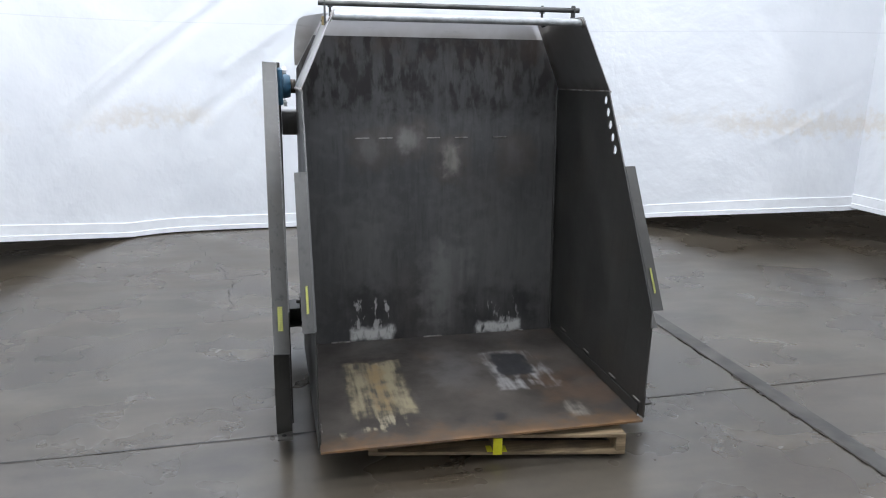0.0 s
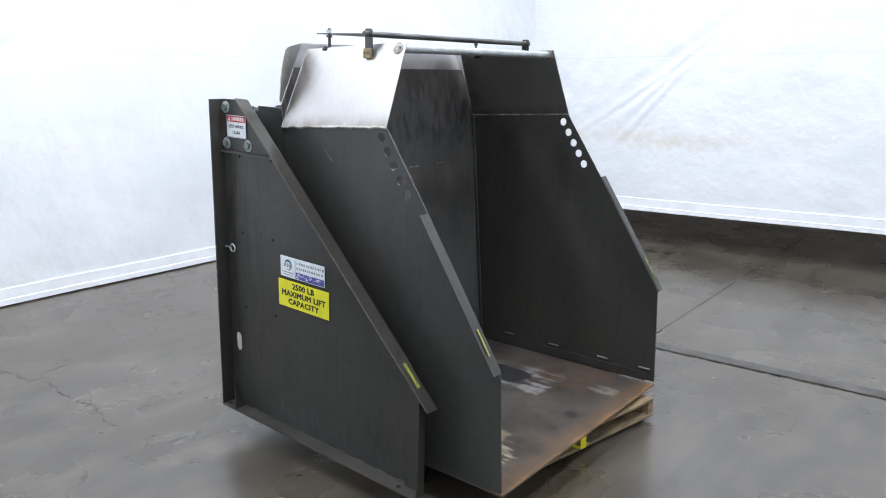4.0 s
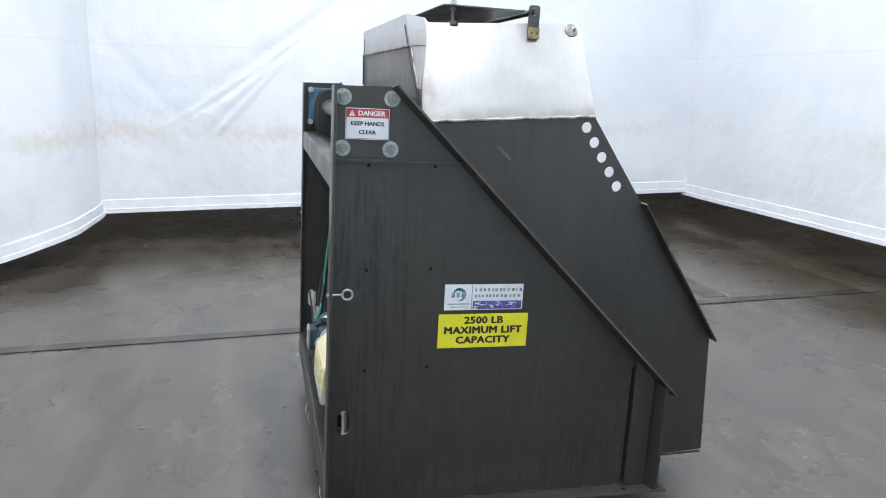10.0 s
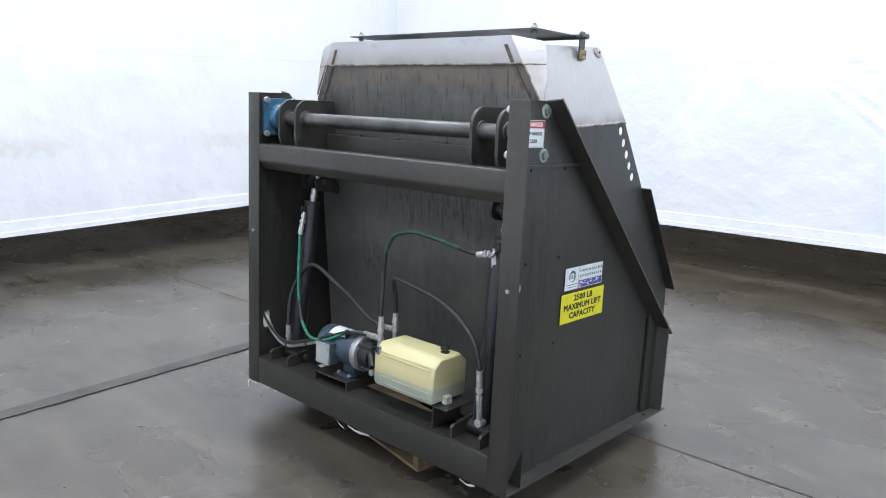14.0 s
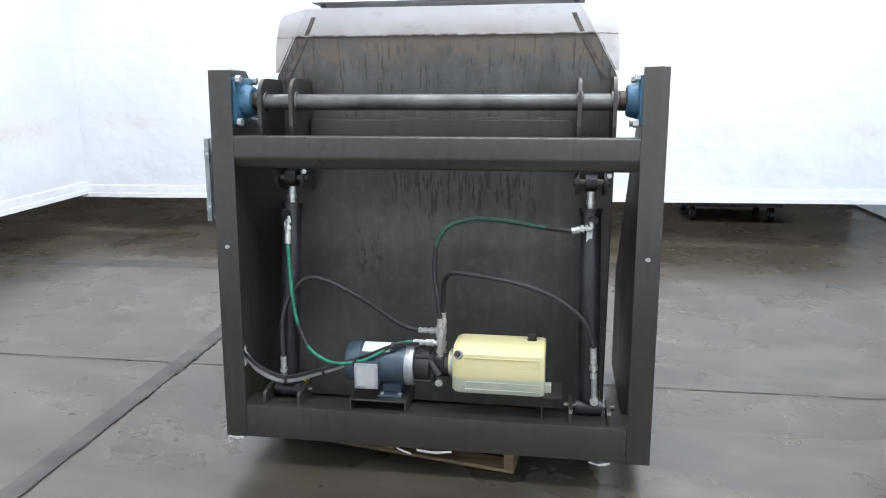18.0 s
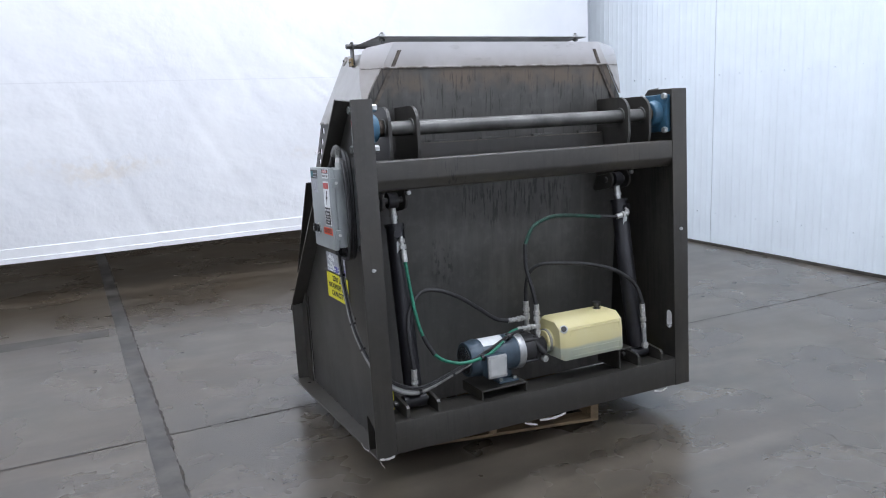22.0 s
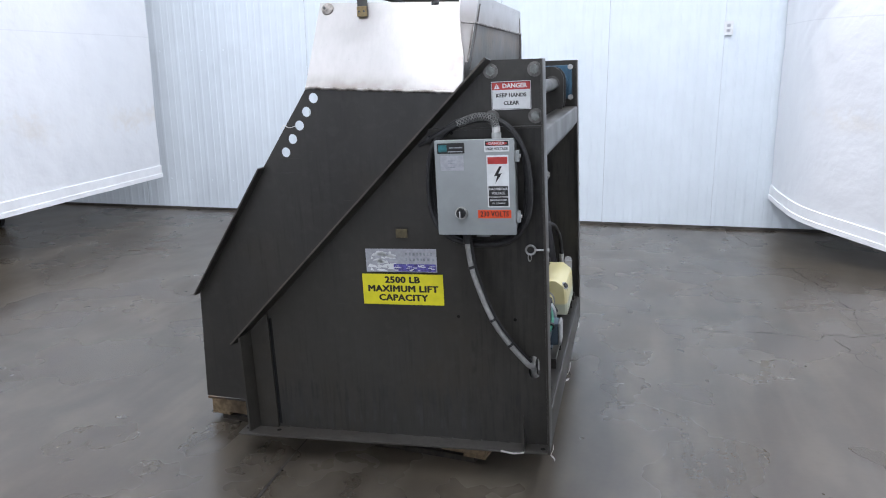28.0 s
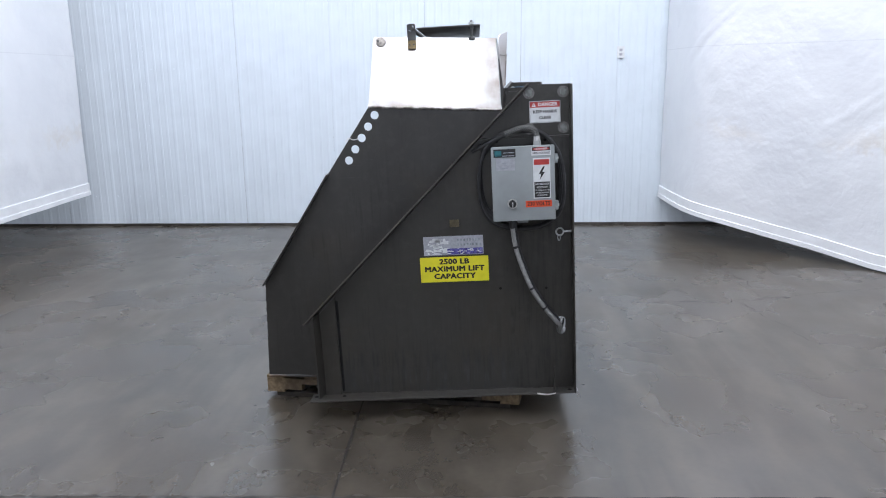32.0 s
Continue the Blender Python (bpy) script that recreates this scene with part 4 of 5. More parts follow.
    fb = part("flange_bearing", box(*sorted((s * 0.775, s * 0.748)), cy - 0.085, cy + 0.085, cz - 0.09, cz + 0.09, 0.012), BLUE, dumper, "blue cast flange bearing", True)
    part("hub", rod((s * 0.750, cy, cz), (s * 0.708, cy, cz), 0.066, 28, None, 0.055, 0.006), BLUE, fb, smooth=True)
    part("collar", rod((s * 0.71, cy, cz), (s * 0.683, cy, cz), 0.036, 24, None, None, 0.003), COLLAR, fb, smooth=True)
    for dy in (-0.0775, 0.0775):
        for dz in (-0.08, 0.08):
            part("nut", hexhead((s * 0.748, cy + dy, cz + dz), (-s, 0, 0), 0.015, 0.018), ZINC, fb)
            part("washer", rod((s * 0.781, cy + dy, cz + dz), (s * 0.7845, cy + dy, cz + dz), 0.026, 22), GREY_BOLT if s < 0 else DARK_BOLT, fb)
            part("bolt_head", hexhead((s * 0.7845, cy + dy, cz + dz), (s, 0, 0), 0.0165, 0.011), BOLT_HEAD, fb)
    # eye bolt
    eb = bmesh.new()
    c = [(s * 0.795, -0.062 + 0.017 * math.cos(a), 0.792 + 0.017 * math.sin(a)) for a in [2 * math.pi * k / 14 for k in range(15)]]
    hose(c, 0.004, 8, 2, eb)
    rod((s * 0.795, -0.045, 0.792), (s * 0.795, 0.004, 0.792), 0.004, 8, eb)
    if s > 0:
        hose([(s * 0.795, -0.066 + 0.006 * math.cos(a), 0.764 + 0.014 * math.sin(a)) for a in [2 * math.pi * k / 12 for k in range(13)]], 0.0018, 6, 2, eb)
    part("eye_bolt", eb, ZINC, dumper, "zinc eye bolt", True)

# cross members
beam = plate([(-0.002, 1.224), (-0.10, 1.224), (-0.10, 1.100), (-0.03, 1.100), (-0.002, 1.140)], 1.513, (), side(-0.7565))
bmesh.ops.bevel(beam, geom=[e for e in beam.edges if e.calc_face_angle(0) > 0.4 and abs(e.verts[0].co.x - e.verts[1].co.x) > 1], offset=0.009, segments=3, affect="EDGES", profile=0.5)
part("top_beam", beam, BEAM_PAINT, dumper, "dark grey cross beam with drip marks", True)
rc = part("rear_channel", box(-0.7565, 0.7565, -0.0125, -0.0005, 0.002, 0.138, 0.0055), FRAME_PAINT, dumper, smooth=True)
part("channel_top", box(-0.774, 0.774, -0.15, -0.0100, 0.1315, 0.1376, 0.001), FRAME_PAINT, rc)
part("channel_lip", box(-0.774, 0.774, -0.09, -0.0075, 0.002, 0.009, 0.001), FRAME_PAINT, rc)

# pivot shaft, lugs
part("pivot_shaft", rod((-0.685, -0.1125, 1.350), (0.685, -0.1125, 1.350), 0.031, 32), SHAFT_STEEL, dumper, "bare dark steel pivot shaft", True)
lug = [(-0.285, 1.441), (-0.15, 1.441)] + [(-0.125 + 0.072 * math.cos(a), 1.369 + 0.072 * math.sin(a)) for a in [math.radians(80 - 10 * k) for k in range(9)]]
lug += [(-0.055, 1.26), (-0.075, 1.19), (-0.13, 1.12), (-0.20, 1.08), (-0.31, 1.06)]
for x in (-0.675, -0.55, 0.536, 0.661):
    lg = part("pivot_lug", plate(lug, 0.014, (), side(x)), BUCKET_OUT, dumper)
    part("weld_ring", rod((x - 0.006, -0.1125, 1.354), (x + 0.020, -0.1125, 1.354), 0.037, 20, None, None, 0.004), SHAFT_STEEL, lg, smooth=True)
ab = part("backing_angle", box(-0.53, 0.53, -0.245, -0.238, 1.174, 1.284, 0.001), BUCKET_OUT, dumper)
part("angle_ledge", box(-0.53, 0.53, -0.320, -0.2455, 1.277, 1.284, 0.001), BUCKET_OUT, ab)
# thin pale strip that paints the edge highlight of the ledge
part("worn_lit_edge", box(-0.51, 0.525, -0.2378, -0.2372, 1.279, 1.2838), WORN_LIT_EDGE, ab, "pale strip painted as the highlight along the angle's edge")
for x in (-0.50, -0.24, 0.04, 0.30):
    part("angle_tab", box(x, x + 0.11, -0.262, -0.246, 1.2845, 1.293, 0.002), SHAFT_STEEL, ab)
for x in (-0.53, 0.524):
    part("angle_end", plate([(-0.238, 1.284), (-0.238, 1.174), (-0.33, 1.174), (-0.318, 1.284)], 0.006, (), side(x)), BUCKET_OUT, ab)

# bucket
BACK = lambda z: -0.44 + 0.0955 * (z - 0.04)
for s in (-1, 1):
    prof = [(-0.445, 0.030), (-1.545, 0.085), (-1.515, 0.57), (-1.153, 1.10), (-0.936, 1.405), (-0.312, 1.361)]
    holes = [ring_pts(-0.909 - 0.0345 * k, 1.367 - 0.0518 * k, 0.0195, 18) for k in range(5)]
    bs_ = part("bucket_side", plate(prof, 0.006, holes, side(s * 0.688 - 0.003)), BUCKET_OUT, dumper, "dark steel bucket side with five round holes")
    x0, x1 = sorted((s * 0.6915, s * 0.738))
    part("edge_flange", slope(-1.153, 1.104, -1.520, 0.567, x0, x1, 0.006), FRAME_PAINT, bs_)
    part("wear_bar", plate([(-0.50, 0.050), (-1.50, 0.080), (-1.50, 0.125), (-0.50, 0.095)], 0.006, (), side(s * 0.681 - 0.003)), BUCKET_OUT, bs_)
    part("corner_bead", rod((s * 0.676, -0.452, 0.06), (s * 0.676, BACK(1.36) - 0.012, 1.36), 0.007, 8), BUCKET_OUT, bs_, smooth=True)
    for y0 in (-0.62, -0.92, -1.22, -1.46):
        part("weld_stitch", rod((s * 0.676, y0, 0.118 + 0.03 * (-y0 - 0.5)), (s * 0.676, y0 - 0.06, 0.1198 + 0.03 * (-y0 - 0.5)), 0.004, 6), WELD, bs_)
    # stainless hood side leaning inwards
    hb = bmesh.new()
    o = [(s * 0.690, -0.936, 1.4065), (s * 0.690, -0.312, 1.3625), (s * 0.545, -0.322, 1.692), (s * 0.545, -0.905, 1.728)]
    nx = Vector((s * 0.915, 0, 0.40)) * 0.004
    vs = [[hb.verts.new(Vector(p) + k * nx) for p in o] for k in (0, 1)]
    hb.faces.new(vs[0]), hb.faces.new(vs[1])
    for k in range(4):
        hb.faces.new((vs[0][k], vs[0][(k + 1) % 4], vs[1][(k + 1) % 4], vs[1][k]))
    hs = part("hood_side", hb, STAINLESS, dumper, "bright stainless sheet hood side")
    wb = bmesh.new()
    hose([Vector(o[0]).lerp(Vector(o[1]), k / 40) + Vector((s * 0.002, 0, 0.004 * random.random() - 0.002)) for k in range(41)], 0.0062, 8, 2, wb)
    part("weld_seam", wb, WELD, hs, smooth=True)
    wb = bmesh.new()
    hose([Vector(o[1]).lerp(Vector(o[2]), k / 18) + nx * 0.8 + Vector((0, 0.001 * random.random(), 0)) for k in range(19)], 0.0028, 6, 2, wb)
    part("weld_seam", wb, SILVER, hs, smooth=True)
    part("bar_boss", rod((s * 0.552, -0.872, 1.700), (s * 0.5635, -0.872, 1.705), 0.025, 24, None, None, 0.003), BOSS, hs, smooth=True)
    part("bar_boss_pin", rod((s * 0.562, -0.884, 1.707), (s * 0.567, -0.884, 1.709), 0.006, 10), SHAFT_STEEL, hs)
    # bracket and stud that carry the rail and the lid sheet
    bk = part("rail_bracket", plate([(-0.742, 1.664), (-0.742, 1.772), (-0.736, 1.778), (-0.708, 1.778), (-0.702, 1.772), (-0.702, 1.664)], 0.006, [ring_pts(-0.722, 1.757, 0.013, 14)], side(s * 0.572 - 0.003)), SHAFT_STEEL, dumper, "dull steel rail bracket")
    part("clamp_block", box(*sorted((s * 0.576, s * 0.586)), -0.742, -0.702, 1.664, 1.702, 0.002), BRASS, bk)
    for dy in (-0.732, -0.712):
        part("rivet", rod((s * 0.586, dy, 1.683), (s * 0.589, dy, 1.683), 0.004, 8), SHAFT_STEEL, bk)
    st = part("stud", rod((s * 0.525, -0.437, 1.695), (s * 0.525, -0.437, 1.782), 0.0062, 10), SHAFT_STEEL, dumper, "threaded steel stud")
    part("nut", hexhead((s * 0.525, -0.437, 1.764), (0, 0, 1), 0.013, 0.012), ZINC, st)
    part("nut", hexhead((s * 0.525, -0.437, 1.744), (0, 0, 1), 0.013, 0.010), SHAFT_STEEL, st)
    part("foot", rod((s * 0.545, -0.437, 1.684), (s * 0.536, -0.437, 1.70), 0.019, 18, None, None, 0.003), BLACK, st, smooth=True)

bw = part("bucket_back", plate([(-0.684, 0.03), (-0.684, 1.455), (-0.5965, 1.614), (0.5965, 1.614), (0.684, 1.455), (0.684, 0.03)], 0.006, (),
                               Matrix(((1, 0, 0, 0), (0, 0.0955, 1, -0.44 - 0.0955 * 0.04), (0, 1, 0, 0), (0, 0, 0, 1)))), BUCKET_BACK, dumper, "scorched and scraped dark steel bucket back")
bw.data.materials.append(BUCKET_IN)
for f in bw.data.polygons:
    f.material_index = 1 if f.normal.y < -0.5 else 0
hk = part("hood_back", plate([(-0.599, 1.610), (0.599, 1.610), (0.5395, 1.719), (-0.5395, 1.719)], 0.004, (), Matrix(((1, 0, 0, 0), (0, 0.0955, 1, -0.4362), (0, 1, 0, 0), (0, 0, 0, 1)))), HOOD_BACK, dumper, "stainless sheet hood back with rounded corners")
FLARE = -0.38


def fold(z):
    """Half width at which the hood back folds forward."""
    return 0.598 + (1.612 - z) * 0.55


def wing_edge(z):
    pts = ((1.47, 0.690), (1.56, 0.692), (1.612, 0.686), (1.66, 0.677), (1.688, 0.666), (1.700, 0.648), (1.719, 0.545))
    for (a, u), (b, w) in zip(pts, pts[1:]):
        if z <= b:
            return u + (w - u) * (z - a) / (b - a)


def hood_y(x, z):
    return BACK(z) + 0.0117 + FLARE * max(0.0, abs(x) - fold(z))


for s in (-1, 1):
    out, rows = bmesh.new(), []
    for z in (1.47, 1.51, 1.55, 1.59, 1.612, 1.64, 1.66, 1.675, 1.688, 1.695, 1.700, 1.709, 1.719):
        rows.append([out.verts.new((s * (fold(z) + 0.0005 + (wing_edge(z) - fold(z)) * k / 4), 0, z)) for k in range(5)])
    for row in rows:
        for v in row:
            v.co.y = hood_y(v.co.x, v.co.z) - 0.004
    for q, w in zip(rows, rows[1:]):
        for k in range(4):
            out.faces.new((q[k], q[k + 1], w[k + 1], w[k]))
    e = bmesh.ops.extrude_face_region(out, geom=out.faces[:])
    bmesh.ops.translate(out, vec=(0, 0.004, 0), verts=[v for v in e["geom"] if isinstance(v, bmesh.types.BMVert)])
    part("hood_wing", out, HOOD_BACK, hk, "stainless hood corner bent forward", True)
wb = bmesh.new()
hose([(-0.598 + 1.196 * k / 60, BACK(1.611) + 0.0128, 1.611 + 0.002 * random.random()) for k in range(61)], 0.0042, 8, 2, wb)
for s in (-1, 1):
    hose([(s * x, hood_y(x, 1.610) + 0.0012, 1.610 + 0.002 * random.random()) for x in np.linspace(0.598, 0.682, 12)], 0.0024, 8, 2, wb)
part("weld_seam", wb, WELD, hk, smooth=True)
for s in (-1, 1):
    db = hose([(s * (fold(z) + 0.004), BACK(z) + 0.0115, z) for z in np.linspace(1.608, 1.475, 14)], 0.0034, 6, 2)
    part("weld_seam", db, WELD, hk, smooth=True)
    mk = bmesh.new()
    rows = [[mk.verts.new((s * (p.x + k * 0.009), hood_y(p.x + k * 0.009, p.y) + 0.0008, p.y)) for k in (-1, 1)] for p in glide([(0.514, 1.685, 0), (0.550, 1.612, 0), (0.622, 1.480, 0), (0.644, 1.445, 0)], 8)]
    for q, w in zip(rows, rows[1:]):
        mk.faces.new((q[0], q[1], w[1], w[0]))
    e = bmesh.ops.extrude_face_region(mk, geom=mk.faces[:])
    bmesh.ops.translate(mk, vec=(0, 0.001, 0), verts=[v for v in e["geom"] if isinstance(v, bmesh.types.BMVert)])
    part("scorch_mark", mk, SCORCH, hk, "dark scorched mark from the weld")
bf = part("bucket_floor", plate([(-0.684, -0.443), (0.684, -0.443), (0.684, -1.548), (-0.684, -1.548)], 0.009, (),
                                Matrix(((1, 0, 0, 0), (0, 1, 0, 0), (0, -0.030, 1, 0.020), (0, 0, 0, 1)))), BUCKET_FLOOR, dumper, "worn rusty steel bucket floor with scraped bright patches")
for x in (-0.55, -0.05, 0.42):
    part("weld_stitch", rod((x, -0.449, 0.046), (x + 0.10, -0.449, 0.046), 0.005, 6), WELD, bw)
for x in (-0.40, -0.28, -0.03, 0.12, 0.33):
    part("weld_stitch", rod((x, BACK(1.12) - 0.002, 1.115), (x + 0.07, BACK(1.12) - 0.002, 1.116), 0.003, 6), WELD, bw)
part("hood_bar", rod((-0.552, -0.872, 1.703), (0.552, -0.872, 1.703), 0.0165, 20), SILVER, dumper, "brushed steel cross bar", True)
part("rail", rod((-0.60, -0.722, 1.757), (0.60, -0.722, 1.757), 0.0115, 16), SHAFT_STEEL, dumper, "steel rail", True)
part("lid_sheet", plate([(-0.56, -0.395), (0.56, -0.395), (0.555, -0.700), (-0.555, -0.700)], 0.004, (), Matrix(((1, 0, 0, 0), (0, 1, 0, 0), (0, 0, 1, 1.7565), (0, 0, 0, 1)))), SHAFT_STEEL, dumper, "thin dark lid sheet on studs")


# ---- signs ----
def sign(name, m, w, h, material, label, parent=None, t=0.0009):
    return part(name, box(-w / 2, w / 2, -h / 2, h / 2, 0, t, 0, None, m), material, parent or dumper, label)


def bar(m, x0, x1, y0, y1, material, parent, z=0.001, name="print_bar"):
    return part(name, box(x0, x1, y0, y1, z - 0.0003, z + 0.0003, 0, None, m), material, parent)


def lift(m, d):
    return m @ Matrix.Translation((0, 0, d))


def danger_sign(m):
    p = sign("danger_sign", m, 0.140, 0.098, WHITE_STICKER, "white and red danger sticker: KEEP HANDS CLEAR")
    bar(m, -0.067, 0.067, 0.020, 0.046, RED_STICKER, p, name="red_band")
    letters("DANGER", 0.0215, WHITE_INK, lift(m @ pose(0.013, 0.0327, 0), 0.0016), p, wide=1.0, heavy=0.0009)
    tri = plate([(-0.060, 0.024), (-0.040, 0.024), (-0.050, 0.042)], 0.0004, (), lift(m, 0.0013))
    part("warning_triangle", tri, WHITE_INK, p)
    tri = plate([(-0.0515, 0.028), (-0.0485, 0.028), (-0.0492, 0.037), (-0.0508, 0.037)], 0.0004, (), lift(m, 0.0018))
    part("warning_triangle", tri, RED_STICKER, p)
    letters("KEEP HANDS", 0.0185, INK, lift(m @ pose(0, 0.0005, 0), 0.0012), p, wide=1.0, heavy=0.0008)
    letters("CLEAR", 0.0185, INK, lift(m @ pose(0, -0.0265, 0), 0.0012), p, wide=1.0, heavy=0.0008)
    for a in ((-0.068, 0.068, 0.0455, 0.0468), (-0.068, 0.068, -0.0468, -0.0455), (-0.0682, -0.0669, -0.0455, 0.0455), (0.0669, 0.0682, -0.0455, 0.0455)):
        bar(m, *a, INK, p, 0.0011, "border_line")


def capacity_sign(m):
    p = sign("capacity_sign", m, 0.326, 0.123, YELLOW, "yellow sticker: 2500 LB MAXIMUM LIFT CAPACITY")
    for k, text in enumerate(("2500 LB", "MAXIMUM LIFT", "CAPACITY")):
        letters(text, 0.0352, INK, lift(m @ pose(0, 0.0375 - 0.0360 * k, 0), 0.0012), p, wide=1.13, heavy=0.0022, space=1.07)


def maker_sticker(m, worn, seed):
    rnd = random.Random(seed)
    p = sign("maker_sticker", m, 0.284, 0.092, PALE_LABEL if worn else WHITE_STICKER, "scratched grey maker sticker with violet print" if worn else "white maker sticker with scuffed violet print")
    if not worn:
        bar(m, -0.138, -0.046, -0.041, 0.041, WHITE_STICKER, p)
        bar(m, -0.046, -0.043, -0.044, 0.044, GREY_INK, p, 0.0012)
        part("emblem", plate(ring_pts(-0.090, 0.010, 0.024, 20), 0.0004, [ring_pts(-0.094, 0.006, 0.018, 20)], lift(m, 0.0014)), TEAL_INK, p)
        for x in (-0.112, -0.094, -0.076):
            bar(m, x - 0.006, x + 0.006, 0.000, 0.018, GREY_INK, p, 0.0019)
        bar(m, -0.130, -0.052, -0.026, -0.022, GREY_INK, p, 0.0014)
        bar(m, -0.120, -0.060, -0.036, -0.033, GREY_INK, p, 0.0014)
    if worn:
        for _ in range(34):
            x, y, w = rnd.uniform(-0.138, -0.045), rnd.uniform(-0.043, 0.026), rnd.uniform(0.012, 0.05)
            part("scratch", plate([(x, y), (x + w, y + rnd.uniform(-0.006, 0.006)), (x + w * 0.7, y + rnd.uniform(0.004, 0.014)), (x + w * 0.2, y + rnd.uniform(0.003, 0.016))], 0.0003, (), lift(m, 0.0011)), WHITE_STICKER, p)
    for y, h in ((0.026, 0.011), (0.004, 0.010)):
        x = -0.034 if not worn else 0.02
        while x < 0.128:
            w = rnd.uniform(0.006, 0.010)
            bar(m, x, x + w, y - h / 2, y + h / 2, GREY_INK, p, 0.0014)
            x += w + rnd.uniform(0.004, 0.010)
    bar(m, (-0.040 if not worn else -0.03), 0.138, -0.043, -0.014, VIOLET_INK, p, 0.0013, "violet_band")
    for _ in range(26):
        x, y, w = rnd.uniform(-0.04, 0.125), rnd.uniform(-0.042, -0.018), rnd.uniform(0.004, 0.018)
        bar(m, x, x + w, y, y + rnd.uniform(0.001, 0.004), WHITE_STICKER, p, 0.0019)


danger_sign(on_left(-0.1125, 1.352))
danger_sign(on_right(-0.119, 1.348))
capacity_sign(on_left(-0.543, 0.653))
capacity_sign(on_right(-0.564, 0.628))
maker_sticker(on_left(-0.539, 0.775), False, 1)
maker_sticker(on_right(-0.564, 0.744), True, 2)

# ---- control box on the side at +x ----
cb = part("control_box", box(0.806, 0.900, -0.376, -0.112, 0.880, 1.198, 0.004), BOX_GREY, dumper, "grey painted steel control enclosure")
cb.location = (0.004, 0.012, 0.004)
part("box_door", box(0.9005, 0.921, -0.384, -0.104, 0.872, 1.206, 0.006), BOX_GREY, cb, smooth=True)
part("mounting_strip", box(0.782, 0.806, -0.27, -0.22, 0.84, 1.19, 0.001), BOX_GREY, cb)
for z in (0.935, 1.145):
    part("door_clamp", box(0.893, 0.915, -0.1035, -0.090, z - 0.02, z + 0.02, 0.003), BOX_GREY, cb)
    part("clamp_screw", rod((0.9, -0.0905, z), (0.9, -0.086, z), 0.006, 10), ZINC, cb)
KN = on_right(-0.296, 0.952, 0, 0.921)
part("knob_ring", rod(KN @ Vector((0, 0, 0)), KN @ Vector((0, 0, 0.006)), 0.022, 24), CHROME, cb, smooth=True)
part("knob", rod(KN @ Vector((0, 0, 0.006)), KN @ Vector((0, 0, 0.016)), 0.0165, 20), BLACK, cb, smooth=True)
part("knob_handle", box(-0.0045, 0.0045, -0.012, 0.020, 0.016, 0.028, 0.002, None, KN), BLACK, cb)
part("knob_mark", box(-0.0018, 0.0018, -0.014, 0.010, 0.028, 0.0286, 0, None, KN), WHITE_INK, cb)
BX = 0.921
m = on_right(-0.3245, 1.178, 0, BX)
p = sign("nameplate", m, 0.097, 0.036, INK, "dark nameplate sticker", cb)
m2 = m
bar(m2, -0.044, -0.014, -0.012, 0.012, TEAL_INK, cb, 0.0013)
bar(m2, -0.006, 0.042, 0.000, 0.004, GREY_INK, cb, 0.0013)
bar(m2, -0.010, 0.042, -0.013, -0.010, PALE_LABEL, cb, 0.0013)
m = on_right(-0.322, 1.127, 0, BX)
sign("paper_label", m, 0.082, 0.052, PALE_LABEL, "faded paper label", cb)
for y in (0.008, 0.0, -0.014):
    bar(m, -0.014, 0.012, y - 0.001, y + 0.001, GREY_INK, cb, 0.0013)
m = on_right(-0.1635, 1.182, 0, BX)
sign("high_voltage_sign", m, 0.086, 0.038, WHITE_STICKER, "white sticker: DANGER HIGH VOLTAGE", cb)
bar(m, -0.041, 0.041, 0.001, 0.0175, INK, cb, 0.0013)
part("red_oval", plate([(0.037 * math.cos(a), 0.0093 + 0.0066 * math.sin(a)) for a in [2 * math.pi * k / 28 for k in range(28)]], 0.0004, (), lift(m, 0.0017)), RED_STICKER, cb)
letters("DANGER", 0.0120, WHITE_INK, lift(m @ pose(0, 0.0093, 0), 0.0024), cb, wide=1.15, heavy=0.0002)
letters("HIGH VOLTAGE", 0.0135, INK, lift(m @ pose(0, -0.0095, 0), 0.0014), cb, wide=0.78, heavy=0.0004)
m = on_right(-0.1625, 1.061, 0, BX)
sign("hazard_sign", m, 0.076, 0.180, WHITE_STICKER, "tall red, white and black sticker: HAZARDOUS VOLTAGE", cb)
bar(m, -0.034, 0.034, 0.060, 0.084, RED_STICKER, cb, 0.0013)
bar(m, -0.034, 0.034, -0.086, -0.016, INK, cb, 0.0013)
bolt = plate([(0.006, 0.052), (-0.014, 0.018), (-0.002, 0.020), (-0.010, -0.008), (0.014, 0.028), (0.002, 0.027), (0.014, 0.052)], 0.0004, (), lift(m, 0.0012))
part("pictogram", bolt, INK, cb)
letters("HAZARDOUS", 0.0125, WHITE_INK, lift(m @ pose(0, -0.026, 0), 0.002), cb, wide=0.84, heavy=0.00012)
letters("VOLTAGE", 0.0125, WHITE_INK, lift(m @ pose(0, -0.041, 0), 0.002), cb, wide=0.84, heavy=0.00012)
for y, text in ((-0.054, "DISCONNECT POWER"), (-0.065, "BEFORE SERVICING"), (-0.076, "OR CLEANING")):
    letters(text, 0.0078, WHITE_INK, lift(m @ pose(0, y, 0), 0.002), cb, wide=0.88, heavy=0.00008)
m = on_right(-0.1785, 0.947, 0, BX)
sign("voltage_sign", m, 0.117, 0.029, ORANGE_STICKER, "orange-red sticker: 230 VOLTS", cb)
letters("230 VOLTS", 0.0265, INK, lift(m, 0.0014), cb, wide=0.74, heavy=0.0007, space=1.08)

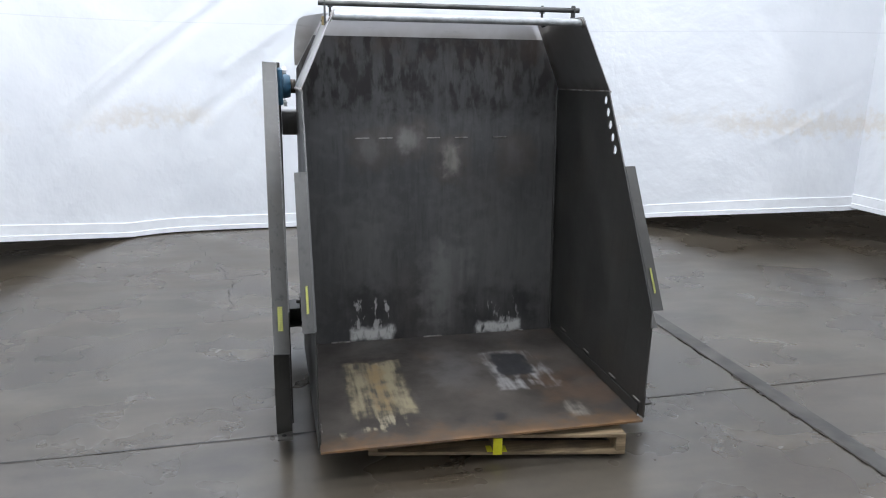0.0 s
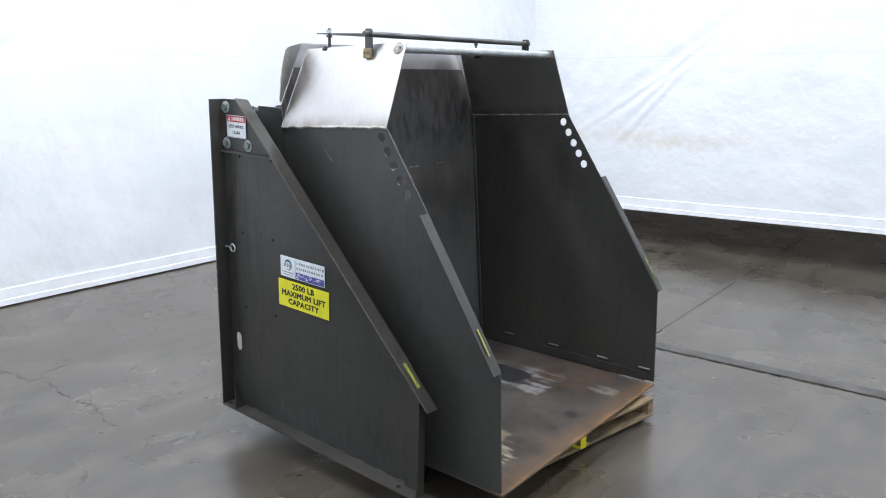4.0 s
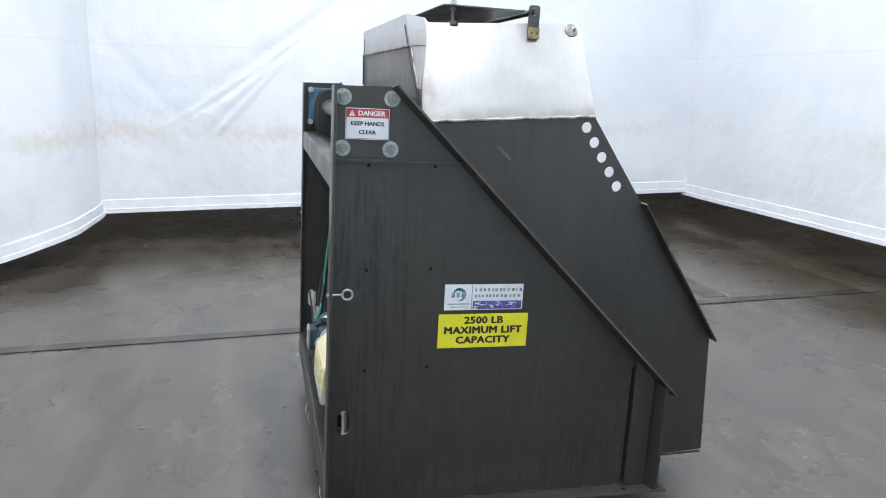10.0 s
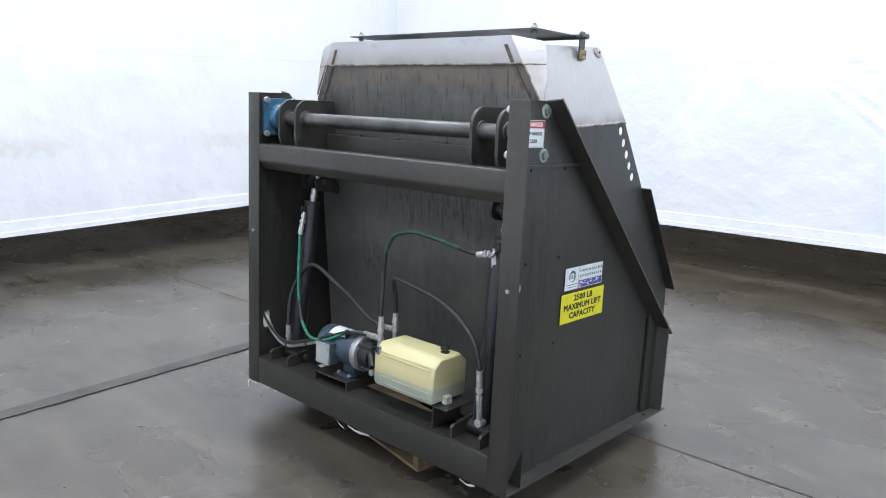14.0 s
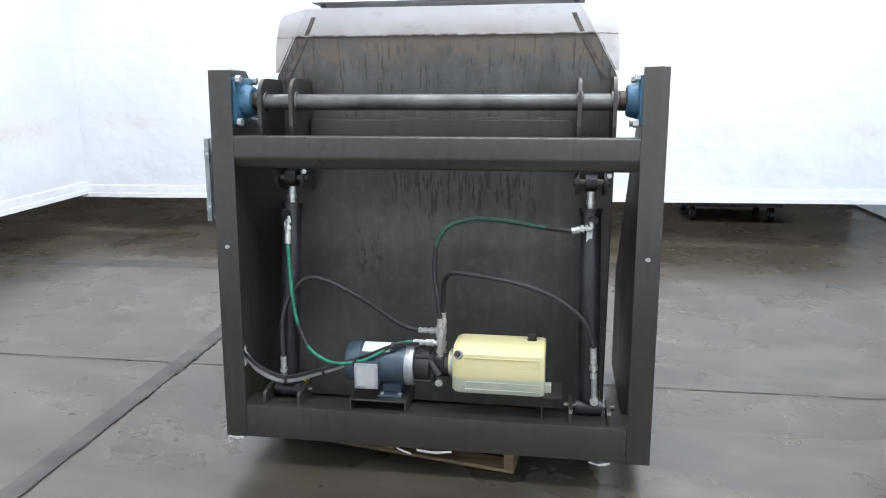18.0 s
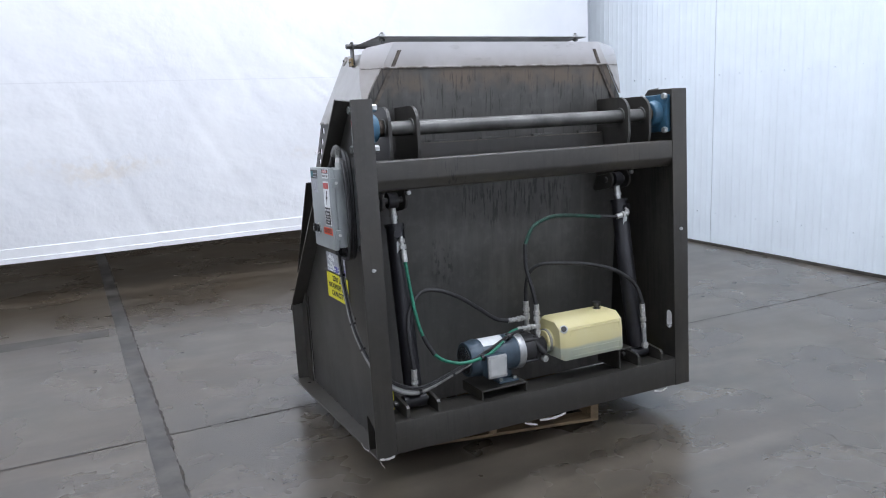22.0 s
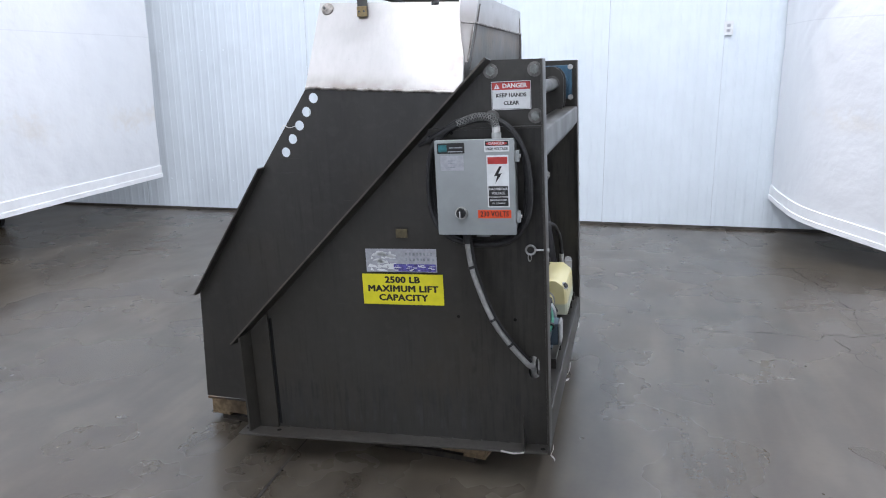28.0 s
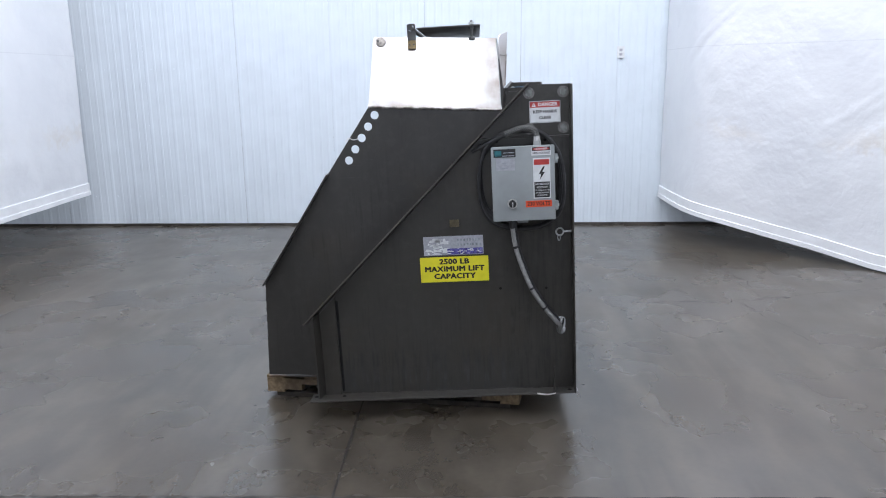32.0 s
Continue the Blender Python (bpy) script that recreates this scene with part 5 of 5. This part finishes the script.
def braid(points, r, count, parent):
    """Wires wound both ways round a line, as one woven sleeve."""
    pts = glide(points, 10)
    out = bmesh.new()
    for way in (-1, 1):
        for k in range(count):
            line = []
            for i, p in enumerate(pts):
                d = (pts[min(i + 1, len(pts) - 1)] - pts[max(i - 1, 0)]).normalized()
                u = d.cross(Vector((1, 0, 0))).normalized()
                w = d.cross(u)
                a = way * i * 0.55 + 2 * math.pi * k / count
                line.append(p + r * (math.cos(a) * u + math.sin(a) * w))
            hose(line, 0.0014, 5, 2, out)
    tagged(part("cable_grip", out, GRIP_WIRE, parent, "woven wire cable grip", True), kind="stuff")


# power lead: coil behind the box, wire-mesh grip, gland, plug end
part("cable_gland", rod((0.855, -0.175, 1.198), (0.855, -0.175, 1.222), 0.017, 14), LIGHT_GREY, cb)
part("gland_nut", rod((0.855, -0.175, 1.222), (0.853, -0.176, 1.242), 0.015, 8), CHROME, cb)
GRIP = ((0.853, -0.176, 1.240), (0.852, -0.188, 1.268), (0.846, -0.225, 1.279), (0.838, -0.268, 1.272), (0.830, -0.316, 1.254))
part("cable_grip", hose(GRIP, 0.0118, 12, 8), RUBBER, cb, "", True)
braid(GRIP, 0.0132, 5, cb)
coil = bmesh.new()
pts = [(0.830, -0.316, 1.254), (0.822, -0.368, 1.224)]
for k in range(1, 56):
    a = math.radians(140 + 18 * k)
    u, w = math.cos(a), math.sin(a)
    rr = 0.180 + 0.005 * math.sin(k * 0.9) + 0.005 * (k // 20)
    pts.append((0.828 + 0.026 * u + 0.012 * (k // 20 - 1), -0.250 + rr * math.copysign(abs(u) ** 0.8, u), 1.043 + 1.22 * rr * math.copysign(abs(w) ** 0.8, w)))
hose(pts, 0.0095, 8, 3, coil)
part("power_lead", coil, RUBBER, cb, "black rubber power lead in a coil", True)
part("plug_end", hose([(0.828, -0.325, 1.250), (0.822, -0.372, 1.229), (0.814, -0.424, 1.201)], 0.0105, 10, 4), BLACK, cb, "black cable end", True)
part("plug_collar", rod((0.814, -0.422, 1.202), (0.813, -0.434, 1.196), 0.0155, 14), BLACK, cb)
part("plug_tip", rod((0.813, -0.434, 1.196), (0.806, -0.470, 1.179), 0.0075, 10), BLACK, cb)
cd = part("conduit", hose([(0.852, -0.287, 0.878), (0.850, -0.276, 0.765), (0.847, -0.255, 0.675), (0.841, -0.205, 0.54), (0.825, -0.146, 0.438), (0.799, -0.085, 0.352), (0.772, -0.066, 0.322), (0.72, -0.070, 0.262),
                           (0.613, -0.07, 0.226), (0.457, -0.07, 0.272), (0.330, -0.065, 0.322)], 0.0115, 12, 8), CONDUIT, dumper, "grey flexible conduit", True)
part("control_wire", hose([(0.858, -0.272, 0.878), (0.856, -0.261, 0.765), (0.853, -0.240, 0.68), (0.847, -0.190, 0.545), (0.831, -0.131, 0.446), (0.800, -0.070, 0.358)], 0.0055, 6, 8), RUBBER, cd, "thin black wire tied to the conduit", True)
part("conduit_nut", rod((0.8515, -0.283, 0.83), (0.852, -0.286, 0.88), 0.016, 10), BLACK, cd)
part("conduit_nut", rod((0.33, -0.065, 0.322), (0.303, -0.060, 0.325), 0.016, 10), CHROME, cd)
for q, w in (((0.850, -0.274, 0.745), (0.8495, -0.271, 0.735)), ((0.841, -0.205, 0.54), (0.8402, -0.201, 0.532)), ((0.825, -0.146, 0.438), (0.823, -0.141, 0.431)), ((0.613, -0.07, 0.226), (0.600, -0.07, 0.227)), ((0.45, -0.07, 0.274), (0.440, -0.07, 0.278))):
    part("cable_tie", rod(q, w, 0.0145, 12), BLACK, cd)
for dx in (0.0, 0.009):
    lw = hose([(0.786, -0.050, 0.36), (0.776 - dx, -0.052, 0.335), (0.707, -0.058, 0.275 + dx), (0.601, -0.056, 0.243 + dx), (0.432, -0.056, 0.290 + dx), (0.265, -0.056, 0.350 + dx), (0.14, -0.07, 0.398 + dx), (0.03, -0.12, 0.400)], 0.0045, 6, 8)
    part("control_wire", lw, RUBBER, dumper, "thin black control wire", True)
part("brass_tag", box(0.782, 0.790, -0.577, -0.532, 0.834, 0.868, 0.002), OLIVE, dumper, "small brown tag riveted to the plate")

# ---- hydraulic cylinders ----
for s, xb, xt in ((1, 0.613, 0.612), (-1, -0.618, -0.600)):
    lo, hi = Vector((xb, -0.125, 0.172)), Vector((xt, -0.235, 1.045))
    at = lambda k: lo.lerp(hi, k)
    cy = part("cylinder", rod(at(0.03), at(0.875), 0.040, 28, None, None, 0.004), CYL_BLACK, dumper, "black hydraulic cylinder", True)
    part("gland_ring", rod(at(0.868), at(0.885), 0.0445, 24), CYL_BLACK, cy)
    part("piston_rod", rod(at(0.885), at(0.96), 0.015, 18), CHROME, cy, smooth=True)
    part("rod_collar", rod(at(0.905), at(0.922), 0.0185, 14), ZINC, cy)
    part("rod_eye", rod(hi + Vector((-0.022, 0, 0)), hi + Vector((0.022, 0, 0)), 0.034, 24), CYL_BLACK, cy, smooth=True)
    part("rod_pin", rod(hi + Vector((-0.070, 0, 0)), hi + Vector((0.070, 0, 0)), 0.014, 16), SHAFT_STEEL, cy, smooth=True)
    part("base_eye", rod(lo + Vector((-0.052, 0, 0)), lo + Vector((0.052, 0, 0)), 0.030, 24), CYL_BLACK, cy, smooth=True)
    part("base_pin", rod(lo + Vector((-0.098, 0, 0)), lo + Vector((0.098, 0, 0)), 0.0125, 14), SHAFT_STEEL, cy, smooth=True)
    part("port_block", rod(at(0.835) + Vector((0, 0.02, 0)), at(0.835) + Vector((s * 0.012, 0.058, 0.006)), 0.017, 12), CYL_BLACK, cy)
    part("cylinder_label", box(-0.011, 0.011, -0.034, 0.034, -0.001, 0.001, 0, None, Matrix.Translation(at(0.765) + Vector((0.006, 0.0402, 0))) @ pose(0, 0, 0, 83)), WHITE_STICKER, cy, "white type label")
    for dx in (-0.072, 0.072):
        pr = [(-0.022, 0.1385), (-0.022, 0.180), (-0.034, 0.190), (-0.150, 0.205), (-0.150, 0.1385)]
        part("clevis_plate", plate(pr, 0.014, (), side(xb + dx - 0.007)), FRAME_PAINT, cy)
        pr = [(-0.30, 1.09), (-0.235, 1.09)] + [(-0.235 + 0.044 * math.cos(a), 1.045 + 0.044 * math.sin(a)) for a in [math.radians(80 - 20 * k) for k in range(9)]] + [(-0.33, 0.985), (-0.345, 1.0)]
        part("ear_plate", plate(pr, 0.012, (), side(xt + dx * 0.74 - 0.006)), BUCKET_OUT, cy)
    part("ear_bolt", hexhead(hi + Vector((-0.066, 0.03, 0.03)), (0, 1, 0), 0.010, 0.016), ZINC, cy)

# ---- motor, pump and tank ----
MZ, MY = 0.306, -0.130
mt = part("motor", rod((0.30, MY, MZ), (0.108, MY, MZ), 0.083, 36, None, None, 0.006), MOTOR_BLUE, dumper, "slate blue electric motor", True)
part("fan_cover", rod((0.355, MY, MZ), (0.293, MY, MZ), 0.078, 36, None, 0.088, 0.006), MOTOR_BLUE, mt, smooth=True)
gr = bmesh.new()
for r in (0.018, 0.032, 0.046, 0.060):
    hose([(0.357, MY + r * math.cos(a), MZ + r * math.sin(a)) for a in [2 * math.pi * k / 20 for k in range(21)]], 0.0028, 6, 2, gr)
for k in range(6):
    a = math.pi * k / 6
    rod((0.357, MY + 0.062 * math.cos(a), MZ + 0.062 * math.sin(a)), (0.357, MY - 0.062 * math.cos(a), MZ - 0.062 * math.sin(a)), 0.0022, 6, gr)
part("fan_grille", gr, BLACK, mt, smooth=True)
part("end_bell", rod((0.112, MY, MZ), (0.074, MY, MZ), 0.086, 36, None, None, 0.006), SILVER, mt, smooth=True)
part("terminal_box", box(0.206, 0.300, -0.070, -0.018, 0.236, 0.338, 0.008), MOTOR_BLUE, mt, smooth=True)
part("terminal_lid", box(0.205, 0.301, -0.0178, -0.006, 0.235, 0.339, 0.006), SILVER, mt, smooth=True)
part("lid_panel", box(0.2165, 0.2895, -0.0065, -0.0045, 0.2465, 0.3275, 0.001), LIGHT_GREY, mt)
for x in (0.2105, 0.2955):
    for z in (0.246, 0.328):
        part("lid_screw", rod((x, -0.006, z), (x, -0.0042, z), 0.0038, 8), ZINC, mt)
lb = bmesh.new()
rows = []
for k in range(9):
    a = math.radians(48 + 6 * k)
    rows.append([lb.verts.new((x, MY + 0.0842 * math.cos(a), MZ + 0.0842 * math.sin(a))) for x in (0.285, 0.172)])
for q, w in zip(rows, rows[1:]):
    lb.faces.new((q[0], q[1], w[1], w[0]))
part("motor_label", lb, WHITE_STICKER, mt, "white printed rating label", True)
ft = bmesh.new()
box(0.12, 0.22, -0.205, -0.055, 0.186, 0.194, 0.002, ft)
box(0.13, 0.21, -0.16, -0.10, 0.19, 0.235, 0.006, ft)
part("motor_foot", ft, MOTOR_BLUE, mt)
for y in (-0.07, -0.19):
    for x in (0.132, 0.205):
        part("foot_bolt", hexhead((x, y, 0.194), (0, 0, 1), 0.009, 0.010), ZINC, mt)
br = bmesh.new()
box(0.096, 0.330, -0.215, -0.025, 0.176, 0.184, 0.002, br)
for x in (0.096, 0.323):
    box(x, x + 0.007, -0.215, -0.025, 0.138, 0.176, 0.001, br)
part("motor_bracket", br, FRAME_PAINT, mt)
pu = part("pump", rod((0.074, MY, MZ), (0.012, MY, MZ), 0.070, 24, None, None, 0.004), BLACK, dumper, "black gear pump with castings and bolts", True)
part("pump_flange", box(-0.010, 0.012, MY - 0.058, MY + 0.058, MZ - 0.056, MZ + 0.060, 0.01), BLACK, pu, smooth=True)
part("pump_body", rod((-0.010, MY, MZ), (-0.062, MY, MZ), 0.042, 20, None, None, 0.004), BLACK, pu, smooth=True)
part("valve_block", box(-0.045, 0.000, MY - 0.03, MY + 0.05, MZ + 0.005, MZ + 0.045, 0.004), BLACK, pu)
part("valve", rod((0.018, MY + 0.04, MZ + 0.045), (-0.030, MY + 0.065, MZ - 0.02), 0.016, 12), BLACK, pu, smooth=True)
part("plug_cap", rod((-0.030, MY + 0.05, MZ - 0.048), (-0.030, MY + 0.074, MZ - 0.048), 0.015, 12), ZINC, pu)
for k in range(4):
    a = math.radians(45 + 90 * k)
    y, z = MY + 0.07 * math.cos(a), MZ + 0.07 * math.sin(a)
    part("pump_bolt", rod((0.078, y, z), (0.006, y, z), 0.009, 8), BLACK, pu)
# tank with chamfered top edges and a sunk panel on the long side
tk = bmesh.new()
sec = [(-0.218, 0.242), (-0.222, 0.250), (-0.222, 0.395), (-0.185, 0.428), (-0.058, 0.428), (-0.018, 0.396), (-0.012, 0.345), (-0.010, 0.250), (-0.016, 0.242)]
xs = [(-0.090, 0.90), (-0.102, 0.97), (-0.116, 1.0), (-0.430, 1.0), (-0.441, 0.97), (-0.445, 0.93)]
rings = []
for x, k in xs:
    rings.append([tk.verts.new((x, -0.123 + (y + 0.123) * k, 0.341 + (z - 0.341) * k)) for y, z in sec])
for q, w in zip(rings, rings[1:]):
    for i in range(len(sec)):
        tk.faces.new((q[i], q[(i + 1) % len(sec)], w[(i + 1) % len(sec)], w[i]))
tk.faces.new(rings[0]), tk.faces.new(rings[-1][::-1])
bmesh.ops.bevel(tk, geom=[e for e in tk.edges if e.calc_face_angle(0) > 0.3], offset=0.010, segments=3, affect="EDGES", profile=0.5)
tank = part("oil_tank", tk, TANK, dumper, "yellowed translucent plastic oil tank, part full", True)
part("tank_neck", rod((-0.100, -0.125, 0.322), (-0.062, -0.125, 0.322), 0.056, 30, None, 0.050, 0.004), TANK, tank, smooth=True)
part("neck_clamp", rod((-0.080, -0.125, 0.322), (-0.070, -0.125, 0.322), 0.0575, 30), SILVER, tank, smooth=True)
fr = bmesh.new()
for z0, z1 in ((0.258, 0.290), (0.350, 0.385)):
    for a in ((-0.424, -0.140, z1 - 0.003, z1), (-0.424, -0.140, z0, z0 + 0.003), (-0.424, -0.421, z0, z1), (-0.143, -0.140, z0, z1)):
        box(a[0], a[1], -0.012 if z0 < 0.3 else -0.0165, -0.0085 if z0 < 0.3 else -0.0125, a[2], a[3], 0.001, fr)
part("moulded_ribs", fr, TANK, tank)
part("filler_cap", rod((-0.390, -0.142, 0.440), (-0.390, -0.142, 0.462), 0.021, 10, None, None, 0.003), BLACK, tank, "black breather cap", True)
part("cap_neck", rod((-0.390, -0.142, 0.420), (-0.390, -0.142, 0.441), 0.013, 16), BLACK, tank)
part("cap_base", rod((-0.390, -0.142, 0.422), (-0.390, -0.142, 0.431), 0.020, 16), BLACK, tank)
part("side_plug", rod((-0.118, -0.034, 0.384), (-0.110, -0.020, 0.394), 0.019, 18), SILVER, tank, "bright plug ring", True)
part("plug_core", rod((-0.112, -0.024, 0.391), (-0.1075, -0.016, 0.3965), 0.013, 14), BLACK, tank)
part("tank_clip", box(-0.470, -0.442, -0.110, -0.075, 0.236, 0.270, 0.003), TANK, tank)
bk = bmesh.new()
box(-0.512, -0.420, -0.20, -0.030, 0.230, 0.237, 0.002, bk)
box(-0.440, -0.433, -0.20, -0.030, 0.138, 0.230, 0.001, bk)
part("tank_bracket", bk, FRAME_PAINT, tank)

# ---- fittings and hoses ----
for x, y, ze in ((-0.026, -0.113, 0.405), (-0.024, -0.203, 0.428)):
    mf = part("manifold", rod((x, y, 0.335), (x, y, 0.470), 0.0115, 12), CHROME, dumper, "chromed hose manifold", True)
    for z in (0.345, 0.375, ze, 0.440, 0.468):
        part("manifold_nut", rod((x, y, z - 0.009), (x, y, z + 0.009), 0.016, 6), CHROME, mf)
    part("hose_end", rod((x, y, 0.477), (x, y, 0.508), 0.0125, 14), CHROME, mf, smooth=True)
    part("elbow", rod((x + 0.006, y, ze), (0.082, y, ze), 0.0095, 12), CHROME, mf, smooth=True)
    for xn, rn in ((0.006, 0.0145), (0.024, 0.0145), (0.050, 0.0125), (0.070, 0.0130)):
        part("manifold_nut", rod((xn - 0.007, y, ze), (xn + 0.007, y, ze), rn, 6), CHROME, mf)


def fitting(a, b, r=0.011):
    """A crimped hose end with two hex nuts."""
    a, b = Vector(a), Vector(b)
    f = part("hose_fitting", rod(a, a.lerp(b, 0.45), r + 0.002, 14), CHROME, dumper, "chromed hose fitting", True)
    part("hex_nut", rod(a.lerp(b, 0.5), a.lerp(b, 0.66), r + 0.005, 6), CHROME, f)
    part("stem", rod(a.lerp(b, 0.45), b, r - 0.003, 12), CHROME, f, smooth=True)
    part("hex_nut", rod(a.lerp(b, 0.74), a.lerp(b, 0.9), r + 0.003, 6), CHROME, f)


def run(name, label, pts, material, r=0.0097):
    return part(name, hose(pts, r, 10, 8), material, dumper, label, True)


run("hose", "black rubber hydraulic hose", [(-0.026, -0.113, 0.50), (-0.015, -0.125, 0.58), (0.002, -0.145, 0.681), (-0.002, -0.15, 0.791)], RUBBER)
run("hose", "dark green hydraulic hose", [(-0.002, -0.15, 0.791), (-0.044, -0.15, 0.863), (-0.110, -0.15, 0.895), (-0.173, -0.15, 0.905), (-0.27, -0.15, 0.899), (-0.362, -0.15, 0.886), (-0.430, -0.15, 0.877)], DARK_GREEN, 0.0092)
run("hose", "black rubber hydraulic hose", [(-0.430, -0.15, 0.877), (-0.48, -0.15, 0.872), (-0.535, -0.15, 0.866)], RUBBER)
fitting((-0.53, -0.15, 0.866), (-0.600, -0.150, 0.880))
part("hose_elbow", hose([(-0.590, -0.150, 0.868), (-0.605, -0.155, 0.880), (-0.602, -0.165, 0.905)], 0.009, 10, 5), CHROME, dumper, "", True)
run("hose", "black rubber hydraulic hose", [(-0.024, -0.203, 0.50), (-0.026, -0.198, 0.58), (-0.031, -0.180, 0.64), (-0.055, -0.155, 0.676), (-0.10, -0.135, 0.689), (-0.282, -0.12, 0.668), (-0.40, -0.11, 0.64), (-0.497, -0.10, 0.60), (-0.585, -0.09, 0.53), (-0.620, -0.085, 0.45), (-0.625, -0.085, 0.42)], RUBBER)
fitting((-0.625, -0.085, 0.425), (-0.632, -0.085, 0.29))
part("flow_valve", rod((-0.632, -0.085, 0.300), (-0.636, -0.087, 0.225), 0.0125, 8), SILVER, dumper, "aluminium flow valve")
part("swivel", rod((-0.636, -0.075, 0.212), (-0.636, -0.110, 0.212), 0.017, 12), CHROME, dumper)
run("hose", "black rubber hydraulic hose", [(0.080, -0.203, 0.428), (0.152, -0.195, 0.452), (0.267, -0.175, 0.534), (0.363, -0.15, 0.596), (0.458, -0.15, 0.638), (0.542, -0.15, 0.638), (0.609, -0.13, 0.559), (0.628, -0.10, 0.46), (0.622, -0.085, 0.32)], RUBBER)
fitting((0.622, -0.085, 0.325), (0.622, -0.088, 0.225))
run("hose", "green hydraulic hose", [(0.078, -0.113, 0.405), (0.105, -0.110, 0.404)], GREEN, 0.0076)
run("hose", "green hydraulic hose", [(0.105, -0.110, 0.404), (0.150, -0.085, 0.398), (0.20, -0.06, 0.375), (0.267, -0.045, 0.341), (0.34, -0.05, 0.322), (0.412, -0.06, 0.319), (0.480, -0.08, 0.340), (0.519, -0.09, 0.372)], GREEN, 0.0076)
run("hose", "black sleeve on the green hose", [(0.519, -0.09, 0.372), (0.548, -0.10, 0.425), (0.562, -0.105, 0.46)], RUBBER, 0.0096)
run("hose", "green hydraulic hose", [(0.562, -0.105, 0.46), (0.576, -0.11, 0.51), (0.590, -0.12, 0.60), (0.599, -0.13, 0.691), (0.607, -0.14, 0.79)], GREEN, 0.0076)
fitting((0.607, -0.14, 0.785), (0.608, -0.165, 0.895))
for q, w in (((0.150, -0.075, 0.396), (0.162, -0.073, 0.393)), ((0.30, -0.046, 0.330), (0.312, -0.047, 0.327))):
    part("cable_tie", rod(q, w, 0.0165, 12), BLACK, dumper)

# stickers low on small plates behind the frame
for x in (-0.645, 0.645):
    wp = part("sticker_plate", box(x - 0.034, x + 0.034, -0.3775, -0.3722, 0.015, 0.165, 0.001), BUCKET_OUT, dumper)
    w = part("warning_sticker", box(x - 0.028, x + 0.028, -0.3722, -0.3712, 0.035, 0.150), YELLOW, wp, "yellow and black warning sticker")
    for z in (0.045, 0.090):
        part("stripe", plate([(x - 0.028, z + 0.006), (x + 0.028, z + 0.038), (x + 0.028, z + 0.018), (x - 0.028, z - 0.010 + 0.004)], 0.0006, (), Matrix(((1, 0, 0, 0), (0, 0, 1, -0.3711), (0, 1, 0, 0), (0, 0, 0, 1)))), INK, w)


# torn wrap left under the base
def scrap(pts, w):
    out, rows = bmesh.new(), []
    for i, p in enumerate(glide(pts, 5)):
        k = w * (0.6 + 0.5 * random.random())
        rows.append([out.verts.new(p + Vector((0.2 * k, 0.3 * k, 0.9 * k)) * a) for a in (-0.5, 0.5)])
    for q, r in zip(rows, rows[1:]):
        out.faces.new((q[0], q[1], r[1], r[0]))
    e = bmesh.ops.extrude_face_region(out, geom=out.faces[:])
    bmesh.ops.translate(out, vec=(0, 0.0012, 0), verts=[v for v in e["geom"] if isinstance(v, bmesh.types.BMVert)])
    o = part("wrap_scrap", out, PAPER_SCRAP)
    o.matrix_world = MACH
    tagged(o, "torn white wrapping scrap caught under the dumper base", "wrapping scrap", "wrapping scraps")


scrap([(0.835, 0.002, 0.000), (0.80, 0.006, -0.004), (0.77, 0.004, 0.000)], 0.014)
scrap([(0.838, 0.001, -0.002), (0.832, 0.012, -0.018), (0.822, 0.015, -0.034)], 0.010)
scrap([(0.13, -0.002, -0.002), (0.10, 0.006, -0.010), (0.07, 0.008, -0.018)], 0.014)
scrap([(0.05, -0.002, -0.004), (-0.02, 0.003, -0.008), (-0.09, 0.0, -0.001)], 0.016)
scrap([(-0.62, -0.002, -0.003), (-0.66, 0.002, -0.010), (-0.70, 0.0, -0.002)], 0.012)
scrap([(0.848, -0.10, 0.004), (0.852, -0.14, 0.0), (0.85, -0.19, 0.006)], 0.010)

# a dark cart in the store behind the curtain
cart = thing("cart", "dark low trolley on wheels behind the curtain", "cart", Matrix.Translation((-1.95, -2.45, 0)))
part("cart_deck", box(-0.1, 0.95, -0.5, 0.35, 0.17, 0.24, 0.01), BLACK, cart)
part("cart_body", box(0.0, 0.9, -0.45, 0.3, 0.24, 0.6, 0.02), DARK_WALL, cart)
for x, y in ((0.0, 0.25), (0.85, 0.25), (0.0, -0.4), (0.85, -0.4)):
    wh = part("wheel", rod((x - 0.025, y, 0.075), (x + 0.025, y, 0.075), 0.075, 22), BLACK, cart, "", True)
    part("wheel_hub", rod((x - 0.028, y, 0.075), (x + 0.028, y, 0.075), 0.03, 14), SILVER, wh)
    part("fork", box(x - 0.035, x - 0.029, y - 0.02, y + 0.02, 0.07, 0.17, 0.001), ZINC, wh)

# small marks: a pale scrape on the bucket side, a thread caught in a hole
part("scrape_mark", plate([(-0.589, 1.289), (-0.582, 1.287), (-0.627, 1.243), (-0.635, 1.246)], 0.0005, (), side(-0.6918)), SHAFT_STEEL, dumper, "pale scrape on the bucket side")
part("thread", hose([(0.694, -0.993, 1.262), (0.701, -1.018, 1.257), (0.702, -1.038, 1.266), (0.699, -1.055, 1.250)], 0.0018, 5, 5), PAPER_SCRAP, dumper, "white thread caught in a hole")
